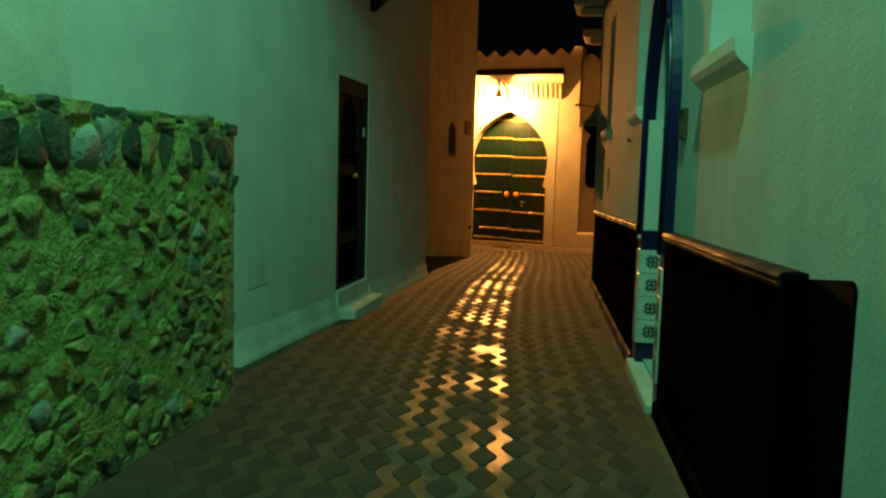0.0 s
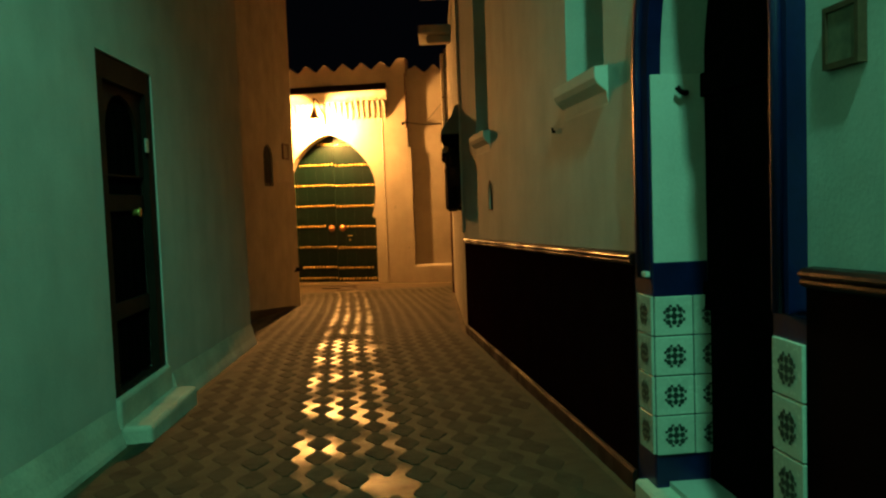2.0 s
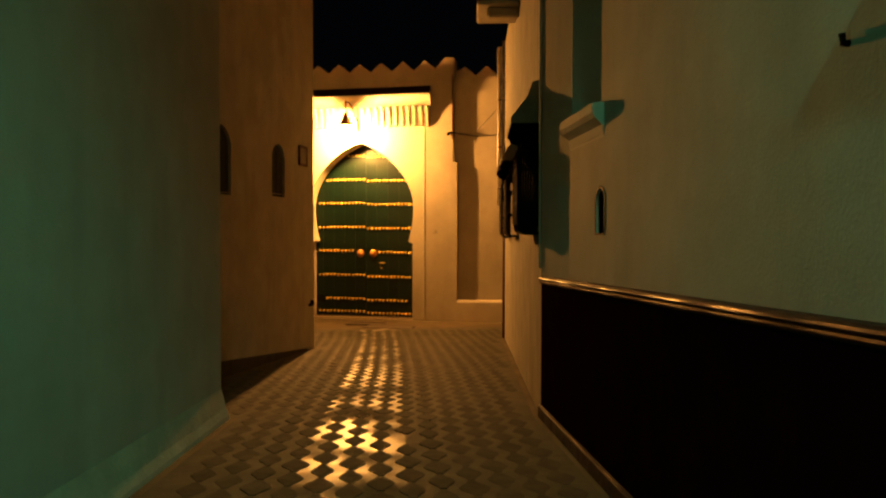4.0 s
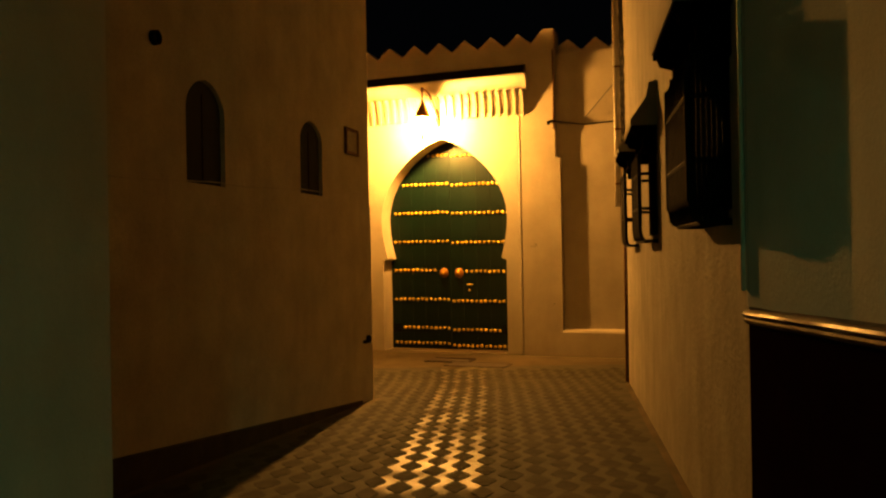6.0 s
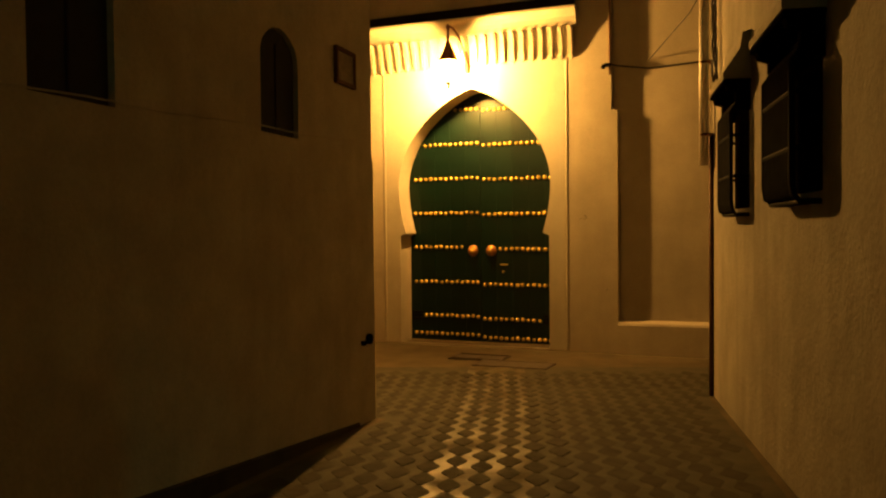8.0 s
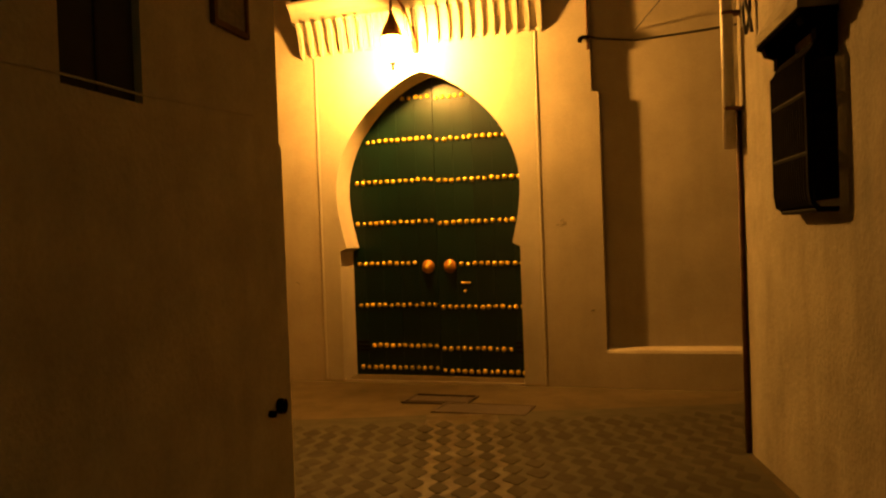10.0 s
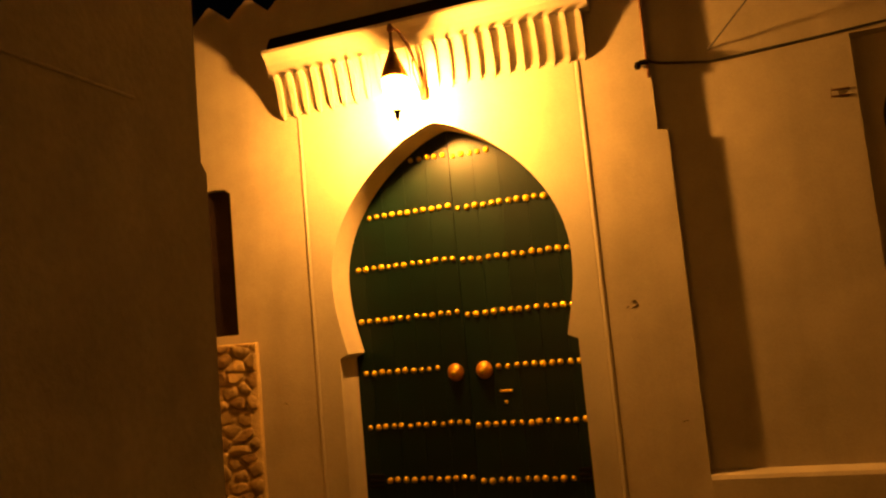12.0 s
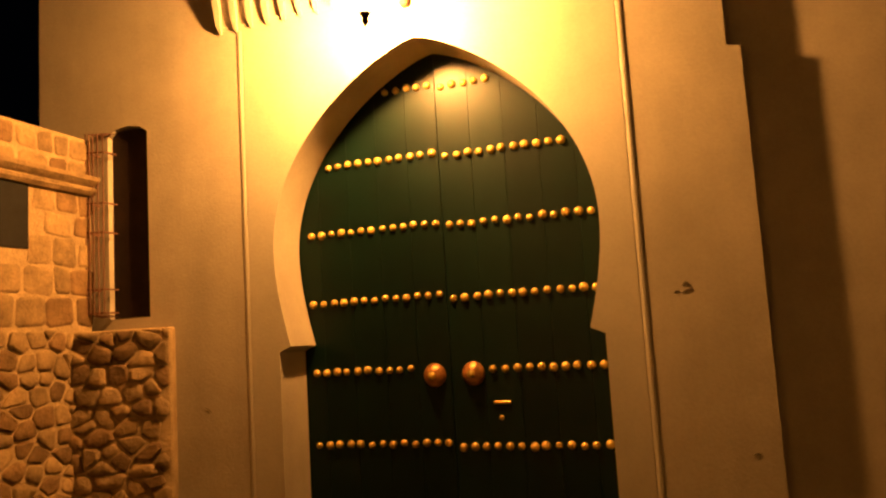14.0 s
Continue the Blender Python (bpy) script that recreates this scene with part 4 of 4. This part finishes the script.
# ---------------- rubble and dressed stone ----------------
def cells(x0, x1, z0, z1, sx, sz, rng, jitter=0.42):
    """Irregular stone outlines that fill a rectangle: each is the ground nearest to its own seed."""
    nx, nz = max(1, round((x1 - x0) / sx)), max(1, round((z1 - z0) / sz))
    sx, sz = (x1 - x0) / nx, (z1 - z0) / nz
    k = sz / sx
    seeds = {}
    for r in range(-1, nz + 1):
        shift = rng.uniform(-0.5, 0.5)
        for c in range(-2, nx + 2):
            seeds[c, r] = ((c + 0.5 + shift + rng.uniform(-jitter, jitter)) * sx * k, (r + 0.5 + rng.uniform(-jitter, jitter)) * sz)
    w, h = (x1 - x0) * k, z1 - z0
    for (c, r), (px, pz) in seeds.items():
        if not (-0.02 <= px <= w + 0.02 and -0.02 <= pz <= h + 0.02):
            continue
        poly = [(0, 0), (w, 0), (w, h), (0, h)]
        for (c2, r2), (qx, qz) in seeds.items():
            if (c2, r2) == (c, r) or abs(c2 - c) > 4 or abs(r2 - r) > 2 or len(poly) < 3:
                continue
            mx, mz, dx, dz = (px + qx) / 2, (pz + qz) / 2, qx - px, qz - pz
            cut = []
            for i, a in enumerate(poly):
                b = poly[(i + 1) % len(poly)]
                fa, fb = (a[0] - mx) * dx + (a[1] - mz) * dz, (b[0] - mx) * dx + (b[1] - mz) * dz
                if fa <= 0:
                    cut.append(a)
                if fa * fb < 0:
                    t = fa / (fa - fb)
                    cut.append((a[0] + (b[0] - a[0]) * t, a[1] + (b[1] - a[1]) * t))
            poly = cut
        if len(poly) > 2:
            yield [(x0 + x / k, z0 + z) for x, z in poly]


def stone(name, poly, depth, gap, mat, parent, rng, back=0.05, round_off=0.24):
    """One stone of the given outline with knocked-off corners and an uneven face towards -y."""
    n = len(poly)
    cx, cz = sum(p[0] for p in poly) / n, sum(p[1] for p in poly) / n
    pts = []
    for i in range(n):
        (ax, az), (bx, bz) = poly[i], poly[(i + 1) % n]
        for t in (round_off, 1 - round_off):
            pts.append((ax + (bx - ax) * t - cx, az + (bz - az) * t - cz))
    size = max(max(abs(p[0]) for p in pts), max(abs(p[1]) for p in pts))
    if size < 0.025:
        return
    f = max(0.55, 1 - gap / size)
    bm = bmesh.new()
    steep = min(0.2, 0.45 * depth / size)
    tilt, lean = rng.uniform(-steep, steep), rng.uniform(-steep, steep)
    def ring(scale, y, slope):
        return [bm.verts.new((x * scale * rng.uniform(0.94, 1.04), y + slope * (tilt * x + lean * z) + rng.uniform(-0.1, 0.1) * depth, z * scale * rng.uniform(0.94, 1.04))) for x, z in pts]
    r0 = [bm.verts.new((x * f, back, z * f)) for x, z in pts]
    r1 = ring(f * 0.97, -depth * 0.55, 0.5)
    r2 = ring(f * 0.74, -depth, 1.0)
    for a, b in ((r0, r1), (r1, r2)):
        for i in range(len(pts)):
            j = (i + 1) % len(pts)
            bm.faces.new((a[i], a[j], b[j], b[i]))
    bm.faces.new(r2)
    part(name, bm, mat, parent, m=Matrix.Translation((cx, 0, cz)), smooth=rng.random() < 0.75)


def build_rubble():
    m = base((-0.95, 0.0), (0.30, 5.51))
    front = thing("wall_rubble_near", m, "thick mortared rubble stone wall buttress with rough top", "wall", kind="structure")
    L = 5.515
    part("mortar_core", box(-6.0, L, -0.022, 0.8, -0.2, 2.31, 0.02), MORTAR, front)
    rng = random.Random(11)
    for poly in cells(2.55, L - 0.005, 0.72, 2.06, 0.135, 0.09, rng, 0.5):
        if rng.random() < 0.16:
            continue
        kind = rng.random()
        stone("stone", poly, rng.uniform(0.014, 0.042), rng.uniform(0.0, 0.012), STONE_GREY if kind < 0.03 else STONE_DARK if kind < 0.06 else STONE, front, rng, 0.05, 0.17)
    # taller stones under the top
    for poly in cells(2.2, L - 0.005, 2.06, 2.30, 0.175, 0.24, rng, 0.3):
        kind = rng.random()
        stone("stone", poly, rng.uniform(0.026, 0.045), rng.uniform(0.0, 0.010), STONE_DARK if kind < 0.4 else STONE_GREY if kind < 0.52 else STONE, front, rng)
    x = 1.8
    while x < L - 0.05:
        b = min(x + rng.uniform(0.10, 0.24), L)
        cap = box(x + 0.006, b - 0.004, -0.035 * rng.uniform(0.2, 1.2), 0.34, 2.27, 2.335 + rng.uniform(-0.02, 0.03), 0.02, segs=2)
        for v in cap.verts:
            v.co += Vector((rng.uniform(-0.006, 0.006), rng.uniform(-0.008, 0.008), rng.uniform(-0.008, 0.008)))
        part("cap_stone", cap, STONE_DARK if rng.random() < 0.5 else STONE, front)
        x = b
    return front


build_rubble()


def build_far_stone():
    w = thing("wall_rubble_far", FACADE @ Matrix.Translation((-2.03, -0.03, 0)) @ Matrix.Rotation(radians(18), 4, "Z") @ Matrix.Translation((2.03, 0.03, 0)), "low rubble stone wall under the narrow window", "wall", kind="structure")
    part("mortar_core", box(-4.2, -2.03, -0.10, 0.15, -0.3, 1.86, 0.01), MORTAR_PALE, w)
    a = new("rubble_face")
    a.parent = w
    a.matrix_basis = Matrix.Translation((0, -0.10, 0))
    rng = random.Random(21)
    for poly in cells(-4.0, -2.035, 0.02, 1.855, 0.165, 0.135, rng, 0.46):
        stone("stone", poly, rng.uniform(0.008, 0.034), rng.uniform(0.002, 0.02), ASHLAR_DARK if rng.random() < 0.3 else ASHLAR, a, rng, 0.05, 0.15)
    v = thing("wall_ashlar", FACADE @ Matrix.Translation((-2.70, -0.1, 0)) @ Matrix.Rotation(radians(-90), 4, "Z"), "dressed sandstone side wall with a double moulded string course", "wall", kind="structure")
    part("mortar_core", box(0.0, 3.2, -0.6, -0.012, -0.3, 3.36, 0.01), MORTAR_PALE, v)
    turn = Matrix.Rotation(math.pi, 4, "Z")
    face = new("ashlar_face")
    face.parent = v
    face.matrix_basis = Matrix.Translation((0.0, -0.012, 0)) @ turn
    z = 1.90
    while z < 3.33:
        h = min(rng.uniform(0.16, 0.24), 3.36 - z)
        x = 0.0
        while x < 2.0:
            b = rng.uniform(0.14, 0.30)
            if not (0.6 < x + b / 2 < 1.3 and 2.43 < z + h / 2 < 2.95) and h > 0.06:
                quad = [(-x - b, z), (-x, z), (-x, z + h), (-x - b, z + h)]
                quad = [(p + rng.uniform(-0.018, 0.018), q + rng.uniform(-0.018, 0.018)) for p, q in quad]
                stone("stone", quad, rng.uniform(0.002, 0.010), rng.uniform(0.005, 0.014), ASHLAR_DARK if rng.random() < 0.2 else ASHLAR, face, rng, 0.02, 0.12)
            x += b
        z += h
    # flat near-black panel painted in for the shaded depth of an opening
    part("opening_panel", box(0.62, 1.28, -0.011, 0.002, 2.45, 2.93), DARK, v, "flat dark panel in place of a shaded opening")
    low = new("rubble_face")
    low.parent = v
    low.matrix_basis = Matrix.Translation((0.0, -0.012, 0)) @ turn
    for poly in cells(-2.0, -0.02, 0.02, 1.88, 0.165, 0.135, rng, 0.46):
        stone("stone", poly, rng.uniform(0.008, 0.034), rng.uniform(0.002, 0.02), ASHLAR_DARK if rng.random() < 0.3 else ASHLAR, low, rng, 0.05, 0.15)
    course = [(-0.012, -0.075), (0.03, -0.07), (0.06, -0.045), (0.06, -0.02), (0.035, -0.005), (0.06, 0.01), (0.09, 0.035), (0.095, 0.065), (-0.012, 0.085)]
    part("string_course", sweep(course, (0.02, 0, 2.98), (3.0, 0, 2.98)), ASHLAR, v)


build_far_stone()


# ---------------- paving pieces ----------------
def axis_x(y):
    return float(np.interp(y, [0, 4, 8, 12, 16, 20, 24], [0.80, 0.76, 0.70, 0.82, 1.08, 1.25, 1.3]))


def build_paving():
    strip = thing("pavement", Matrix.Identity(4), "polished wavy interlocking pavers down the middle of the alley", "paving", kind="structure")
    P, R = 0.17, 0.30
    def left(y):
        if y < 5.6:
            return -0.80 + 0.054 * y * 0.5
        if y < 13.0:
            return -1.0 + (y - 5.55) * 0.107 + 0.12
        return -1.22 + (y - 13) * 0.248 + 0.10 if y < 18.8 else -2.2
    def right(y):
        if y < 12.66:
            return 1.79 + (y - 3) * 0.0497 - 0.06
        return 2.27 + (y - 12.66) * 0.151 - 0.06 if y < 20.1 else 4.5
    ys = [0.3 + 0.15 * i for i in range(int(21.8 / 0.15))]
    def ribbon(x0, x1, name, mat, label):
        rb = bmesh.new()
        for a, b in zip(ys, ys[1:]):
            q = [(x0(a), a), (x1(a), a), (x1(b), b), (x0(b), b)]
            rb.faces.new([rb.verts.new((x, y, floor_z(y) + 0.004)) for x, y in q])
        bmesh.ops.remove_doubles(rb, verts=rb.verts, dist=0.001)
        part(name, rb, mat, strip, label)
    half = lambda y: 2 * P
    lo, hi = (lambda y: axis_x(y) - half(y)), (lambda y: axis_x(y) + half(y))
    # lamp streak put into the paving: middle band paler and glossier than the sides
    ribbon(lo, hi, "wave_bands", POLISHED, "paler glossy tan wavy bands along the lamp streak")
    ribbon(left, lo, "side_bands", SEMI, "dull tan wavy paver bands")
    ribbon(hi, right, "side_bands", SEMI, "dull tan wavy paver bands")
    def oval():
        o = bmesh.new()
        n = 8
        side = [((0.050 + 0.030 * math.cos(2 * math.pi * v)), v * (R - 0.006)) for v in [i / n - 0.5 for i in range(n + 1)]]
        pts = side + [(-x, y) for x, y in side[::-1]]
        lo = [o.verts.new((x, y, -0.003)) for x, y in pts]
        hi = [o.verts.new((x * 0.93, y * 0.985, 0.003)) for x, y in pts]
        for i in range(len(pts)):
            j = (i + 1) % len(pts)
            o.faces.new((lo[i], lo[j], hi[j], hi[i]))
        o.faces.new(hi)
        return o
    me = mesh_of("paver", oval(), DULL)
    rest = bmesh.new()
    rng = random.Random(8)
    n = 0
    rows = int(21.5 / R)
    for r in range(rows):
        for c in range(-18, 20):
            y = 0.3 + r * R + (R / 2 if c % 2 else 0)
            x = axis_x(y) + c * P
            if not left(y) + 0.10 < x < right(y) - 0.10 or rng.random() < 0.003:
                continue
            slope = math.atan2(floor_z(y + 0.1) - floor_z(y - 0.1), 0.2)
            m = Matrix.Translation((x, y, floor_z(y) + 0.0045 + rng.uniform(0, 0.0015))) @ Matrix.Rotation(slope, 4, "X") @ Matrix.Rotation(rng.uniform(-0.03, 0.03), 4, "Z") @ Matrix.Diagonal((rng.uniform(0.85, 1.12), rng.uniform(0.95, 1.0), 1 if -3 <= c <= 3 else 0.35, 1))
            if n < 300 and 4.5 < y < 14.5 and -3 <= c <= 4:
                share("paver", me, strip, m)
                n += 1
            else:
                o = oval()
                o.transform(m)
                add(rest, o)
    ob = part("far_pavers", rest, DULL, strip)
    tagged(ob, "dull dark oval pavers", kind="stuff")


build_paving()
